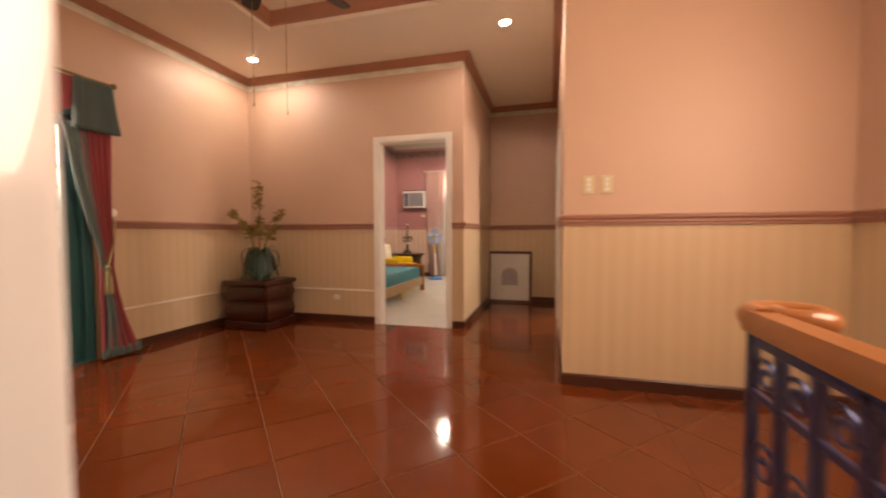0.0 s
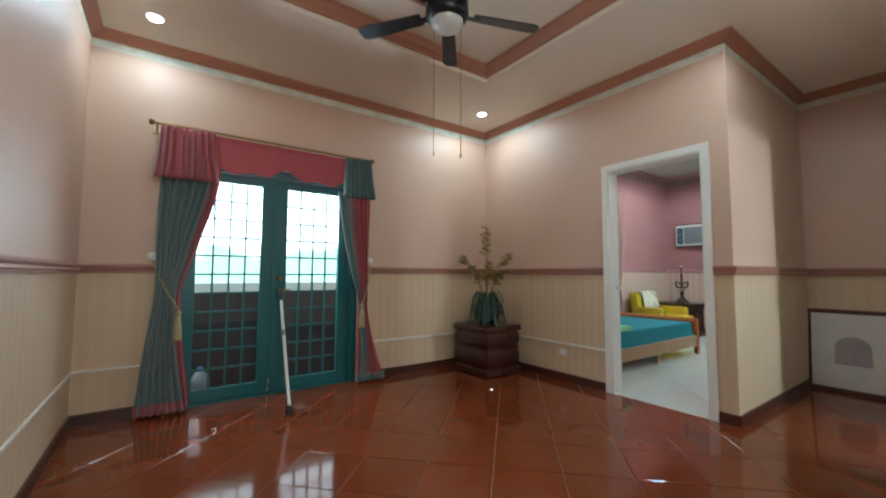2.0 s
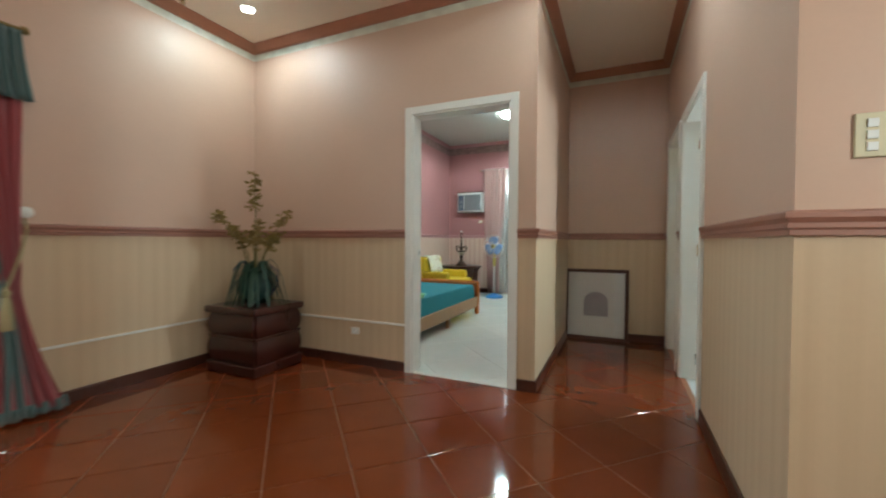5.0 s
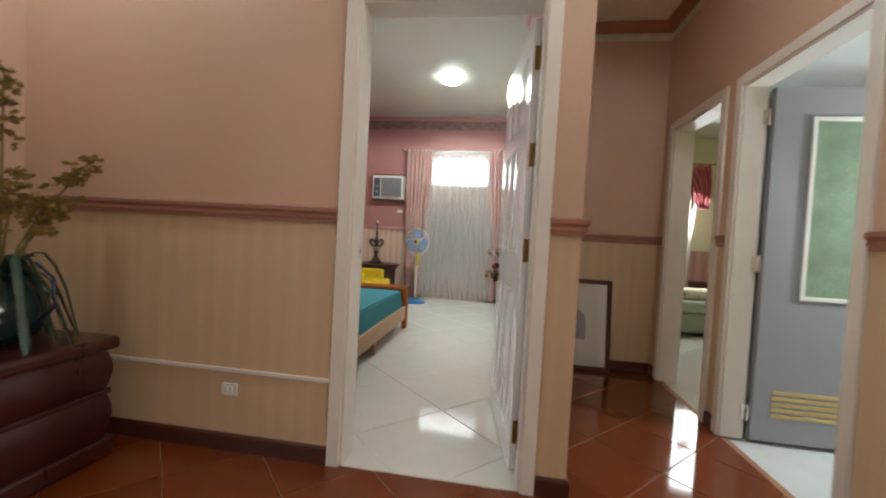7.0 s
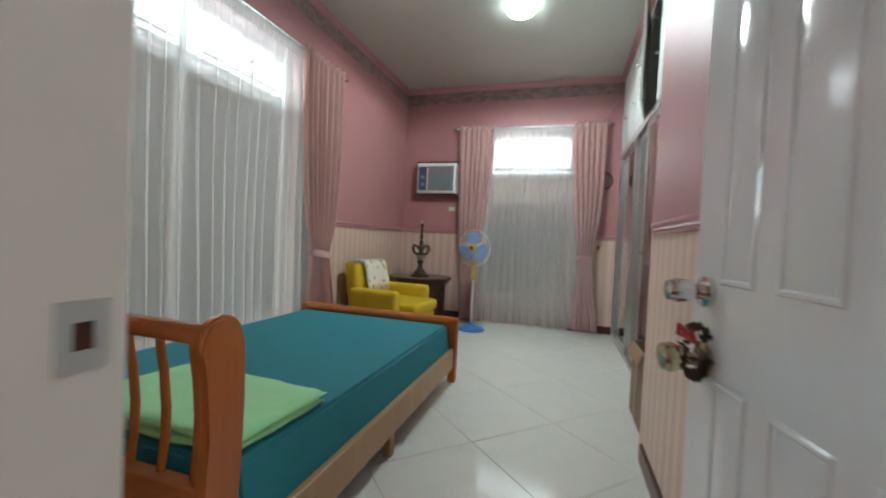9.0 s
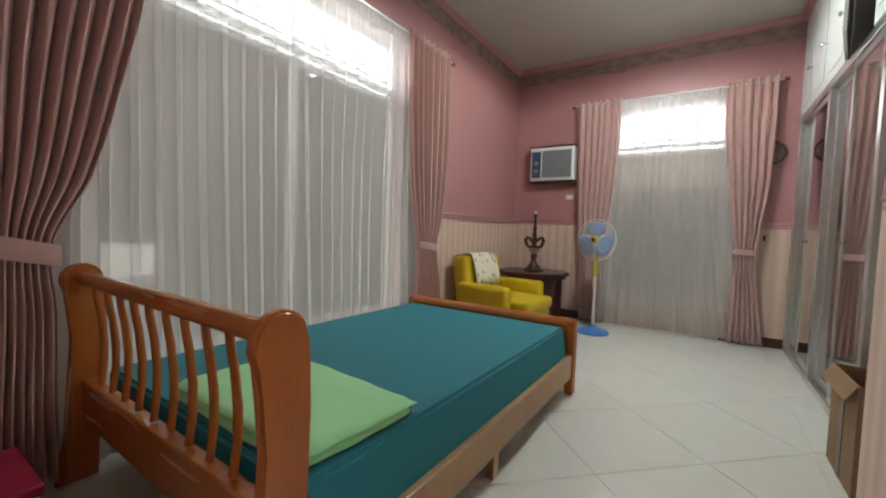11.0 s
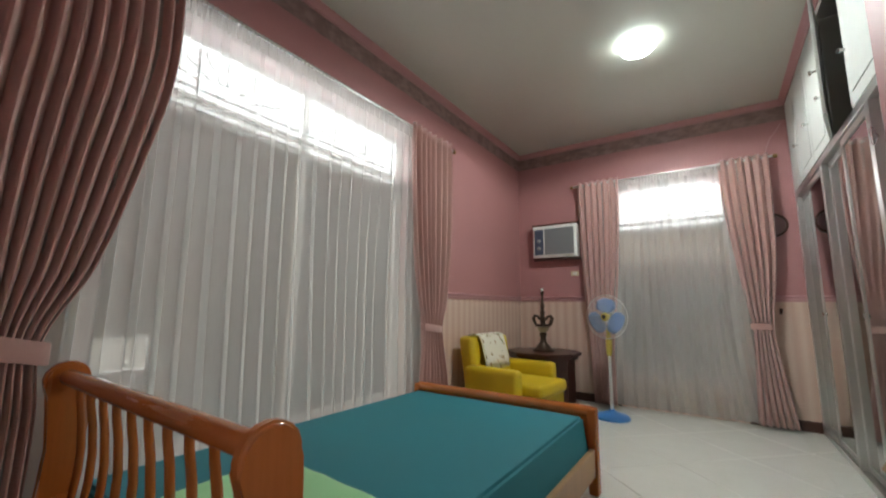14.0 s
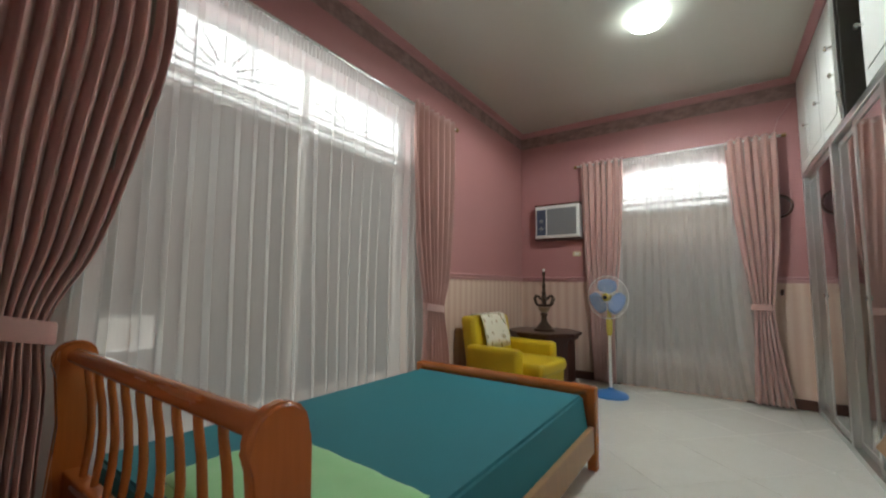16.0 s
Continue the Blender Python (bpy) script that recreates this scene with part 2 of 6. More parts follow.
# ---- mesh helpers ----
def box(bm, x0, y0, z0, x1, y1, z1, bevel=0.0):
    vs = [bm.verts.new((x, y, z)) for x in (x0, x1) for y in (y0, y1) for z in (z0, z1)]
    fs = [bm.faces.new([vs[i] for i in q]) for q in ((0, 1, 3, 2), (4, 6, 7, 5), (0, 4, 5, 1), (2, 3, 7, 6), (0, 2, 6, 4), (1, 5, 7, 3))]
    if bevel:
        es = list({e for f in fs for e in f.edges})
        bmesh.ops.bevel(bm, geom=es, offset=bevel, segments=2, profile=0.5, affect="EDGES")
    return bm


def ring_tube(bm, pts, radii, seg=10, caps=True):
    """A tube through the points, with a radius at each."""
    pts = [Vector(p) for p in pts]
    if isinstance(radii, (int, float)):
        radii = [radii] * len(pts)
    rings, ref = [], None
    for i, p in enumerate(pts):
        d = (pts[min(i + 1, len(pts) - 1)] - pts[max(i - 1, 0)]).normalized()
        if ref is None:
            ref = d.orthogonal().normalized()
        ref = (ref - d * ref.dot(d)).normalized()
        side = d.cross(ref)
        rings.append([bm.verts.new(p + radii[i] * (math.cos(a) * ref + math.sin(a) * side)) for a in (2 * math.pi * k / seg for k in range(seg))])
    for a, b in zip(rings, rings[1:]):
        for k in range(seg):
            bm.faces.new((a[k], a[(k + 1) % seg], b[(k + 1) % seg], b[k]))
    if caps:
        bm.faces.new(rings[0][::-1]), bm.faces.new(rings[-1])
    return bm


def lathe(bm, profile, at=(0, 0, 0), seg=24, axis="Z", caps=True):
    """A turned shape: profile of (radius, height)."""
    rings = []
    for r, h in profile:
        ring = []
        for k in range(seg):
            a = 2 * math.pi * k / seg
            u, v = max(r, 1e-4) * math.cos(a), max(r, 1e-4) * math.sin(a)
            c = {"Z": (u, v, h), "Y": (u, h, v), "X": (h, u, v)}[axis]
            ring.append(bm.verts.new(Vector(c) + Vector(at)))
        rings.append(ring)
    for a, b in zip(rings, rings[1:]):
        for k in range(seg):
            bm.faces.new((a[k], a[(k + 1) % seg], b[(k + 1) % seg], b[k]))
    if caps:
        bm.faces.new(rings[0][::-1]), bm.faces.new(rings[-1])
    else:
        for k in range(seg):
            bm.faces.new((rings[-1][k], rings[-1][(k + 1) % seg], rings[0][(k + 1) % seg], rings[0][k]))
    return bm


def prism(bm, outline, lo, hi, axis="Z"):
    """An outline of 2D points drawn out along an axis."""
    def p(u, v, w):
        return {"Z": (u, v, w), "Y": (u, w, v), "X": (w, u, v)}[axis]
    a = [bm.verts.new(p(u, v, lo)) for u, v in outline]
    b = [bm.verts.new(p(u, v, hi)) for u, v in outline]
    bm.faces.new(a[::-1]), bm.faces.new(b)
    n = len(a)
    for i in range(n):
        bm.faces.new((a[i], a[(i + 1) % n], b[(i + 1) % n], b[i]))
    return bm


def finish(bm, name, material, smooth=False):
    bmesh.ops.recalc_face_normals(bm, faces=bm.faces)
    me = bpy.data.meshes.new(name)
    bm.to_mesh(me)
    bm.free()
    me.materials.append(material)
    if smooth:
        for f in me.polygons:
            f.use_smooth = True
        me.set_sharp_from_angle(angle=radians(40))
    return me


def part(name, bm, material, parent, label="", smooth=False):
    ob = new(name, finish(bm, name, material, smooth))
    ob.parent = parent
    if label:
        tagged(ob, label)
    return ob


def thing(name, at, label, category, rz=0.0, group=""):
    ob = new(name)
    ob.empty_display_size = 0.1
    ob.matrix_world = pose(*at, 0, 0, rz)
    return tagged(ob, label, category, group)


def single(name, bm, material, label, category, group="", smooth=False):
    return tagged(new(name, finish(bm, name, material, smooth)), label, category, group)


def structure(name, bm, material, label, category):
    return tagged(new(name, finish(bm, name, material)), label, category, kind="structure")


def B(*args, bevel=0.0):
    return box(bmesh.new(), *args, bevel=bevel)


def slab(axis, lo, hi, a0, a1, z0, z1, holes=()):
    """A wall slab: thickness lo..hi on its axis, a0..a1 along it, with holes (a0, a1, z0, z1) through it."""
    bm = bmesh.new()
    cuts = sorted({a0, a1, *(h[0] for h in holes), *(h[1] for h in holes)})
    for c0, c1 in zip(cuts, cuts[1:]):
        mid = (c0 + c1) / 2
        spans, z = [], z0
        for h in sorted(h for h in holes if h[0] < mid < h[1]):
            if h[2] > z:
                spans.append((z, h[2]))
            z = h[3]
        spans.append((z, z1))
        for s0, s1 in spans:
            if s1 - s0 > 1e-4:
                box(bm, *((lo, c0, s0, hi, c1, s1) if axis == "x" else (c0, lo, s0, c1, hi, s1)))
    bmesh.ops.remove_doubles(bm, verts=bm.verts, dist=1e-5)
    return bm


# ---- plan ----
XW, YN, YS = -2.30, 4.25, 0.11            # living room faces
HX0, HX1, HY = 0.58, 1.62, 6.25           # hall
YE = 2.82                                 # face of the wall with the switches
ZC, ZB = 3.09, 3.25                       # ceilings
BW, BN, BS, BE = -2.38, 9.55, 4.385, 0.38  # bedroom faces
DX0, DX1, DZ = -0.465, 0.39, 2.185          # bedroom doorway
WA = (5.00, 7.09, 0.35, 2.62)             # west window
NB = (-1.15, 0.02, 0.35, 2.60)            # north window
D2, D3 = (4.25, 5.10), (5.31, 6.06)
SD = (1.09, 1.96)                         # doorway behind the start
TRAY = (-1.15, 0.60, 0.90, 3.25)

LW, LC = "salmon painted wall over striped cream wallpaper dado", "wall"
structure("wall_west", slab("x", -2.52, XW, -0.04, 4.32, 0, ZC, [(0.70, 2.38, 0, 2.16)]), LIVING, LW, LC)
structure("wall_north", slab("y", YN, 4.32, XW, HX0, 0, ZC, [(DX0, DX1, 0, DZ)]), LIVING, LW, LC)
structure("wall_hall_west", slab("x", 0.48, HX0, 4.32, 6.35, 0, ZC), LIVING, LW, LC)
structure("wall_hall_end", slab("y", HY, 6.35, HX0, HX1, 0, ZC), LIVING, LW, LC)
structure("wall_hall_east", slab("x", HX1, 1.70, YE, 6.35, 0, ZC, [(*D2, 0, 2.12), (*D3, 0, 2.12)]), LIVING, LW, LC)
structure("wall_switches", slab("y", YE, 2.92, 1.70, 3.30, 0, ZC), LIVING, LW, LC)
structure("wall_south", slab("y", -0.04, YS, XW, 3.30, 0, ZC, [(*SD, 0, 2.15)]), LIVING, LW, LC)
structure("wall_east", slab("x", 3.30, 3.42, -0.04, 2.92, 0, ZC, [(0.4, 1.4, 1.4, 2.6)]), LIVING, LW, LC)
BWL = "dusty pink painted wall over striped wallpaper dado"
structure("wall_bedroom_south", slab("y", 4.32, BS, -2.52, 0.48, 0, ZB + 0.1, [(DX0, DX1, 0, DZ)]), BEDROOM, BWL, LC)
structure("wall_bedroom_east", slab("x", BE, 0.48, BS, 6.40, 0, ZB), BEDROOM, BWL, LC)
structure("wall_bedroom_west", slab("x", BW - 0.2, BW, BS, 9.75, 0, ZB, [WA]), BEDROOM, BWL, LC)
structure("wall_bedroom_north", slab("y", BN, BN + 0.2, BW, 1.30, 0, ZB, [NB]), BEDROOM, BWL, LC)
structure("wall_wardrobe_back", slab("x", 1.20, 1.30, 6.48, BN, 0, ZB), BEDROOM, BWL, LC)
structure("wall_wardrobe_side", slab("y", 6.40, 6.48, BE, 1.30, 0, ZB), BEDROOM, BWL, LC)
structure("wall_second_bedroom_west", slab("x", 1.70, 1.76, 5.24, 9.3, 0, 2.9, [(*D3, 0, 2.12)]), ROOM2, "cream wall over maroon striped wallpaper dado", LC)
structure("wall_second_bedroom_north", slab("y", 9.2, 9.3, 1.76, 4.8, 0, 2.9), ROOM2, "cream wall over maroon striped wallpaper dado", LC)
structure("wall_second_bedroom_east", slab("x", 4.8, 4.9, 5.24, 9.3, 0, 2.9), ROOM2, "cream wall over maroon striped wallpaper dado", LC)
structure("wall_second_bedroom_south", slab("y", 5.20, 5.24, 1.76, 4.8, 0, 2.9), ROOM2, "cream wall over maroon striped wallpaper dado", LC)
structure("wall_bath_west", slab("x", 1.70, 1.74, 2.92, 5.20, 0, 2.7, [(*D2, 0, 2.12)]), BATH, "pale grey bathroom wall", LC)
structure("wall_bath_north", slab("y", 5.14, 5.20, 1.74, 3.30, 0, 2.7), BATH, "pale grey bathroom wall", LC)
structure("wall_bath_east", slab("x", 3.30, 3.40, 2.92, 5.20, 0, 2.7), BATH, "pale grey bathroom wall", LC)
structure("wall_back_room", slab("y", -2.4, -2.3, -0.4, 3.4, 0, ZC), PLAIN, "plain white wall", LC)
structure("wall_back_room_side", slab("x", -0.5, -0.4, -2.4, -0.04, 0, ZC), PLAIN, "plain white wall", LC)
structure("wall_back_room_end", slab("x", 3.3, 3.4, -2.4, -0.04, 0, ZC), PLAIN, "plain white wall", LC)

# ceilings
bm = bmesh.new()
tx0, tx1, ty0, ty1 = TRAY
for b in ((-2.52, -2.4, tx0, 4.32), (tx1, -2.4, 3.42, 4.32), (tx0, -2.4, tx1, ty0), (tx0, ty1, tx1, 4.32), (0.48, 4.32, 1.70, 6.35)):
    box(bm, b[0], b[1], ZC, b[2], b[3], ZC + 0.12)
box(bm, tx0 - 0.1, ty0 - 0.1, ZC + 0.15, tx1 + 0.1, ty1 + 0.1, ZC + 0.25)
for b in ((tx0 - 0.1, ty0 - 0.1, tx0, ty1 + 0.1), (tx1, ty0 - 0.1, tx1 + 0.1, ty1 + 0.1), (tx0, ty0 - 0.1, tx1, ty0), (tx0, ty1, tx1, ty1 + 0.1)):
    box(bm, b[0], b[1], ZC + 0.12, b[2], b[3], ZC + 0.15)
structure("ceiling", bm, CEIL, "cream painted tray ceiling", "ceiling")
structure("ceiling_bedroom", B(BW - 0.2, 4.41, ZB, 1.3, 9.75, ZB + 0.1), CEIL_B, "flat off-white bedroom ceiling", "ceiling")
structure("ceiling_second_bedroom", B(1.7, 5.20, 2.9, 4.9, 9.3, 3.0), CEIL_B, "off-white ceiling", "ceiling")
structure("ceiling_bath", B(1.7, 2.92, 2.7, 3.4, 5.20, 2.8), CEIL_B, "off-white ceiling", "ceiling")


def moulding(bm, pts, inward, profile, closed=True):
    """A moulding run along axis-parallel walls: profile of (distance into the room, z); inward: +1 with the room on the left of the way."""
    n = len(pts)
    rings = []
    for i, (x, y) in enumerate(pts):
        p = Vector((x, y))
        d0 = (p - Vector(pts[i - 1])).normalized() if closed or i else None
        d1 = (Vector(pts[(i + 1) % n]) - p).normalized() if closed or i < n - 1 else None
        d0, d1 = d0 or d1, d1 or d0
        n0, n1 = Vector((-d0.y, d0.x)) * inward, Vector((-d1.y, d1.x)) * inward
        off = n0 if (n0 - n1).length < 1e-3 else n0 + n1
        rings.append([bm.verts.new((x + off.x * d, y + off.y * d, z)) for d, z in profile])
    m = len(profile)
    for i in range(n if closed else n - 1):
        a, b = rings[i], rings[(i + 1) % n]
        for k in range(m):
            bm.faces.new((a[k], a[(k + 1) % m], b[(k + 1) % m], b[k]))
    if not closed:
        bm.faces.new(rings[0]), bm.faces.new(rings[-1][::-1])
    return bm


def crown_profile(z, d=0.075, h=0.075):
    return [(0, z), (d, z), (d, z - 0.012), (d * 0.85, z - 0.02), (d * 0.55, z - h * 0.55), (d * 0.25, z - h * 0.75), (0.012, z - h * 0.85), (0.012, z - h), (0, z - h)]


def dado_profile(z, h=0.06, d=0.028):
    return [(0, z - h / 2), (d * 0.5, z - h / 2), (d * 0.5, z - h * 0.28), (d * 0.8, z - h * 0.2), (d * 0.6, z), (d, z + h * 0.2), (d, z + h * 0.4), (d * 0.4, z + h / 2), (0, z + h / 2)]


LIVING_LOOP = [(XW, YS), (3.30, YS), (3.30, YE), (HX1, YE), (HX1, HY), (HX0, HY), (HX0, YN), (XW, YN)]
structure("crown_moulding", moulding(bmesh.new(), LIVING_LOOP, 1, crown_profile(ZC)), CROWN, "reddish brown painted crown moulding", "moulding")
TL = [(tx0, ty0), (tx1, ty0), (tx1, ty1), (tx0, ty1)]
structure("tray_moulding", moulding(bmesh.new(), TL, 1, crown_profile(ZC + 0.15, 0.07, 0.11)), CROWN, "reddish brown moulding inside the ceiling tray", "moulding")
ML = [(-0.72, 1.70), (0.26, 1.70), (0.26, 2.46), (-0.72, 2.46)]
bm = moulding(bmesh.new(), ML, 1, [(0, ZC + 0.149), (0.10, ZC + 0.149), (0.09, ZC + 0.12), (0.05, ZC + 0.105), (0.02, ZC + 0.12), (0, ZC + 0.135)])
box(bm, -0.63, 1.79, ZC + 0.135, 0.17, 2.37, ZC + 0.149)
structure("ceiling_medallion", bm, CROWN, "reddish brown square panel above the ceiling fan", "moulding")
BED_LOOP = [(BW, BS), (BE, BS), (BE, 6.40), (0.549, 6.40), (0.549, BN), (BW, BN)]
structure("crown_moulding_bedroom", moulding(bmesh.new(), BED_LOOP, 1, crown_profile(ZB, 0.05, 0.06)), DADO_PINK, "pink painted crown moulding", "moulding")
C = 0.055  # casing width


def runs(profile, rows, material, name, label, category):
    bm = bmesh.new()
    for pts in rows:
        moulding(bm, pts, 1, profile, False)
    return structure(name, bm, material, label, category)


LIV_RUNS = [
    [(DX0 - C, YN), (XW, YN), (XW, 2.40)][::1],
    [(XW, 0.68), (XW, YS), (SD[0] - C, YS)],
    [(SD[1] + C, YS), (3.30, YS), (3.30, YE), (HX1, YE), (HX1, D2[0] - C)],
    [(HX1, D2[1] + C), (HX1, D3[0] - C)],
    [(HX1, D3[1] + C), (HX1, HY), (HX0, HY), (HX0, YN), (DX1 + C, YN)],
]
runs(dado_profile(1.185, 0.075, 0.03), LIV_RUNS, DADO, "dado_rail", "brown painted dado rail", "moulding")
runs([(0, 0), (0.014, 0), (0.014, 0.075), (0.006, 0.085), (0, 0.085)], LIV_RUNS, BASE, "baseboard", "dark red-brown baseboard", "baseboard")
runs([(0, 0.393), (0.012, 0.393), (0.012, 0.409), (0, 0.409)], [[(DX0 - C, YN), (XW, YN), (XW, 2.40)], [(XW, 0.68), (XW, YS), (SD[0] - C, YS)]], CASING, "cable_trim", "thin cream cable trim along the wall", "trim")
BED_RUNS = [[(DX1 + C, BS), (BE, BS), (BE, 6.40)], [(0.55, BN), (NB[1], BN)], [(NB[0], BN), (BW, BN), (BW, WA[1])], [(BW, WA[0]), (BW, BS), (DX0 - C, BS)]]
runs(dado_profile(1.22, 0.06, 0.025), BED_RUNS[1:] + [[(BE, BS + 0.07), (BE, 6.40)]], DADO_PINK, "dado_rail_bedroom", "pink painted dado rail", "moulding")
runs([(0, 0), (0.014, 0), (0.014, 0.085), (0.006, 0.095), (0, 0.095)], BED_RUNS[1:] + [[(BE, BS + 0.07), (BE, 6.40)]], BASE, "baseboard_bedroom", "dark baseboard", "baseboard")


# door linings and casings
def doorway(name, axis, lo, hi, a0, a1, top, label, sides=(1, 1), t=0.018, paint=CASING):
    """Jambs through the wall and casings on both faces."""
    ob = tagged(new(name), label, "door frame", kind="structure")
    j = 0.02

    def put(nm, u0, u1, v0, v1, z0, z1):
        bm = B(*((v0, u0, z0, v1, u1, z1) if axis == "x" else (u0, v0, z0, u1, v1, z1)), bevel=0.003)
        part(nm, bm, paint, ob)
    put("jamb", a0 - 0.002, a0 + j, lo - 0.004, hi + 0.004, 0, top)
    put("jamb", a1 - j, a1 + 0.002, lo - 0.004, hi + 0.004, 0, top)
    put("head", a0 + j, a1 - j, lo - 0.004, hi + 0.004, top - j, top + 0.002)
    for face, out, on in ((lo, -1, sides[0]), (hi, 1, sides[1])):
        if on:
            v0, v1 = sorted((face + out * 0.0, face + out * t))
            put("casing", a0 - C, a0 + 0.006, v0, v1, 0, top + C)
            put("casing", a1 - 0.006, a1 + C, v0, v1, 0, top + C)
            put("head_casing", a0 + 0.006, a1 - 0.006, v0, v1, top - 0.006, top + C)
    return ob


doorway("door_frame_bedroom", "y", YN, BS, DX0, DX1, DZ, "cream painted bedroom door frame", (1, 0))
doorway("door_frame_bath", "x", HX1, 1.74, *D2, 2.12, "cream painted bathroom door frame", (1, 0))
doorway("door_frame_second_bedroom", "x", HX1, 1.76, *D3, 2.12, "cream painted door frame of a second bedroom", (1, 1))
doorway("door_frame_start", "y", -0.04, YS, *SD, 2.15, "white painted door frame", (1, 1), 0.018, DOORW)


# ---- cloth ----
def cloth(axis, plane, rows, folds, amp, nu=None, nz=26, seed=0.0, sharp=1.0, omega=0.0, calm=1.0):
    """A hanging sheet with folds. rows, top first: (z, from, to, how deep the folds are)."""
    bm = bmesh.new()
    nu = nu or int(folds * 8)
    grid = []

    def slope(i, j):
        p, q = rows[max(i - 1, 0)], rows[min(i + 1, len(rows) - 1)]
        return (q[j] - p[j]) / (q[0] - p[0])
    for k in range(nz + 1):
        s = k / nz * (len(rows) - 1)
        i = min(int(s), len(rows) - 2)
        f = s - i
        lo, hi = rows[i], rows[i + 1]
        z = lo[0] + (hi[0] - lo[0]) * (s - i)
        dz = hi[0] - lo[0]
        h1 = f * f * (3 - 2 * f)
        a0, a1, w = (lo[j] + (hi[j] - lo[j]) * h1 + dz * (slope(i, j) * f * (1 - f) ** 2 - slope(i + 1, j) * f * f * (1 - f)) for j in (1, 2, 3))
        line = []
        for q in range(nu + 1):
            u = q / nu
            v = u + (0.022 + 0.03 * omega) * noise.noise((u * 3.1 + seed, z * 0.5 * calm, seed))
            v += 0.035 * omega * noise.noise((u * 7.3, seed, z * 0.25 * calm))
            ph = 2 * math.pi * folds * v + (0.7 + 1.2 * omega) * noise.noise((seed * 3, u * 5, z * 0.7 * calm))
            d = math.sin(ph)
            d = math.copysign(abs(d) ** sharp, d)
            d += 0.45 * noise.noise((u * folds * 0.45, z * 1.1 * calm, seed + 7))
            a = a0 + (a1 - a0) * (u + omega * w * 0.16 / folds * math.sin(2 * ph))
            dep = plane + amp * w * d
            line.append(bm.verts.new((dep, a, z) if axis == "x" else (a, dep, z)))
        grid.append(line)
    for r0, r1 in zip(grid, grid[1:]):
        for q in range(nu):
            bm.faces.new((r0[q], r0[q + 1], r1[q + 1], r1[q]))
    return bm


def cloth_part(name, bm, material, parent, label="", thick=0.003):
    ob = part(name, bm, material, parent, label, True)
    if thick:
        m = ob.modifiers.new("thickness", "SOLIDIFY")
        m.thickness = thick
    return ob


def band(axis, plane, a0, a1, z, h, depth, sag=0.0):
    """A tie-back band round a gathered drape."""
    bm = bmesh.new()
    n, rings = 20, []
    for k in range(n):
        t = 2 * math.pi * k / n
        a = (a0 + a1) / 2 + (a1 - a0) / 2 * math.cos(t)
        d = plane + depth * math.sin(t)
        zz = z + sag * (a - a0) / (a1 - a0)
        col = []
        for s in (-0.5, -0.42, 0.42, 0.5):
            o = 1.0 if abs(s) < 0.45 else 0.97
            p = ((a0 + a1) / 2 + (a - (a0 + a1) / 2) * o, plane + (d - plane) * o, zz + s * h)
            col.append(bm.verts.new((p[1], p[0], p[2]) if axis == "x" else p))
        rings.append(col)
    for k in range(n):
        a, b = rings[k], rings[(k + 1) % n]
        for j in range(3):
            bm.faces.new((a[j], b[j], b[j + 1], a[j + 1]))
    return bm


def tassel(parent, at):
    x, y, z = at
    part("tassel", lathe(bmesh.new(), [(0.004, 0.0), (0.02, -0.01), (0.022, -0.035), (0.013, -0.05), (0.02, -0.065), (0.026, -0.12), (0.033, -0.24), (0.03, -0.245)], at, 14), TASSEL, parent, "gold thread tassel", True)


# ---- living room: french door and its curtains ----
fd = thing("french_door", (0, 0, 0), "closed teal painted french door with gridded glass", "door")
for y0, y1 in ((0.70, 0.78), (2.30, 2.38)):
    part("frame_post", B(-2.46, y0, 0, -2.31, y1, 2.16, bevel=0.004), TEAL, fd)
part("frame_head", B(-2.46, 0.78, 2.08, -2.31, 2.30, 2.16, bevel=0.004), TEAL, fd)
part("threshold", B(-2.46, 0.78, 0, -2.31, 2.30, 0.015), TEAL, fd)


def french_leaf(y0, y1, g0, g1):
    leaf = part("door_leaf", B(-2.40, y0, 0.018, -2.355, g0, 2.078, bevel=0.003), TEAL, fd)
    part("stile", B(-2.40, g1, 0.018, -2.355, y1, 2.078, bevel=0.003), TEAL, leaf)
    part("bottom_rail", B(-2.40, g0, 0.018, -2.355, g1, 0.12, bevel=0.003), TEAL, leaf)
    part("top_rail", B(-2.40, g0, 1.99, -2.355, g1, 2.078, bevel=0.003), TEAL, leaf)
    for k in range(1, 4):
        y = g0 + (g1 - g0) * k / 4
        part("glazing_bar", B(-2.388, y - 0.008, 0.12, -2.367, y + 0.008, 1.99), TEAL, leaf)
    for k in range(1, 11):
        z = 0.12 + 1.87 * k / 11
        part("glazing_bar", B(-2.385, g0, z - 0.008, -2.370, g1, z + 0.008), TEAL, leaf)
    pane = part("pane", B(-2.394, g0, 0.12, -2.390, g1, 1.99), GLASS, leaf)
    pane.visible_shadow = False
    return leaf


french_leaf(0.78, 1.525, 0.88, 1.41)
leaf = french_leaf(1.535, 2.30, 1.65, 2.18)
part("deadbolt", lathe(bmesh.new(), [(0.028, 0), (0.028, 0.012), (0.015, 0.02), (0.012, 0.03)], (-2.355, 1.58, 1.10), 16, "X"), BRASS, leaf, "brass deadbolt", True)
part("lever", ring_tube(bmesh.new(), [(-2.355, 1.58, 0.99), (-2.30, 1.58, 0.99), (-2.295, 1.60, 0.99), (-2.295, 1.68, 0.985)], 0.009), BRASS, leaf, "brass lever handle", True)

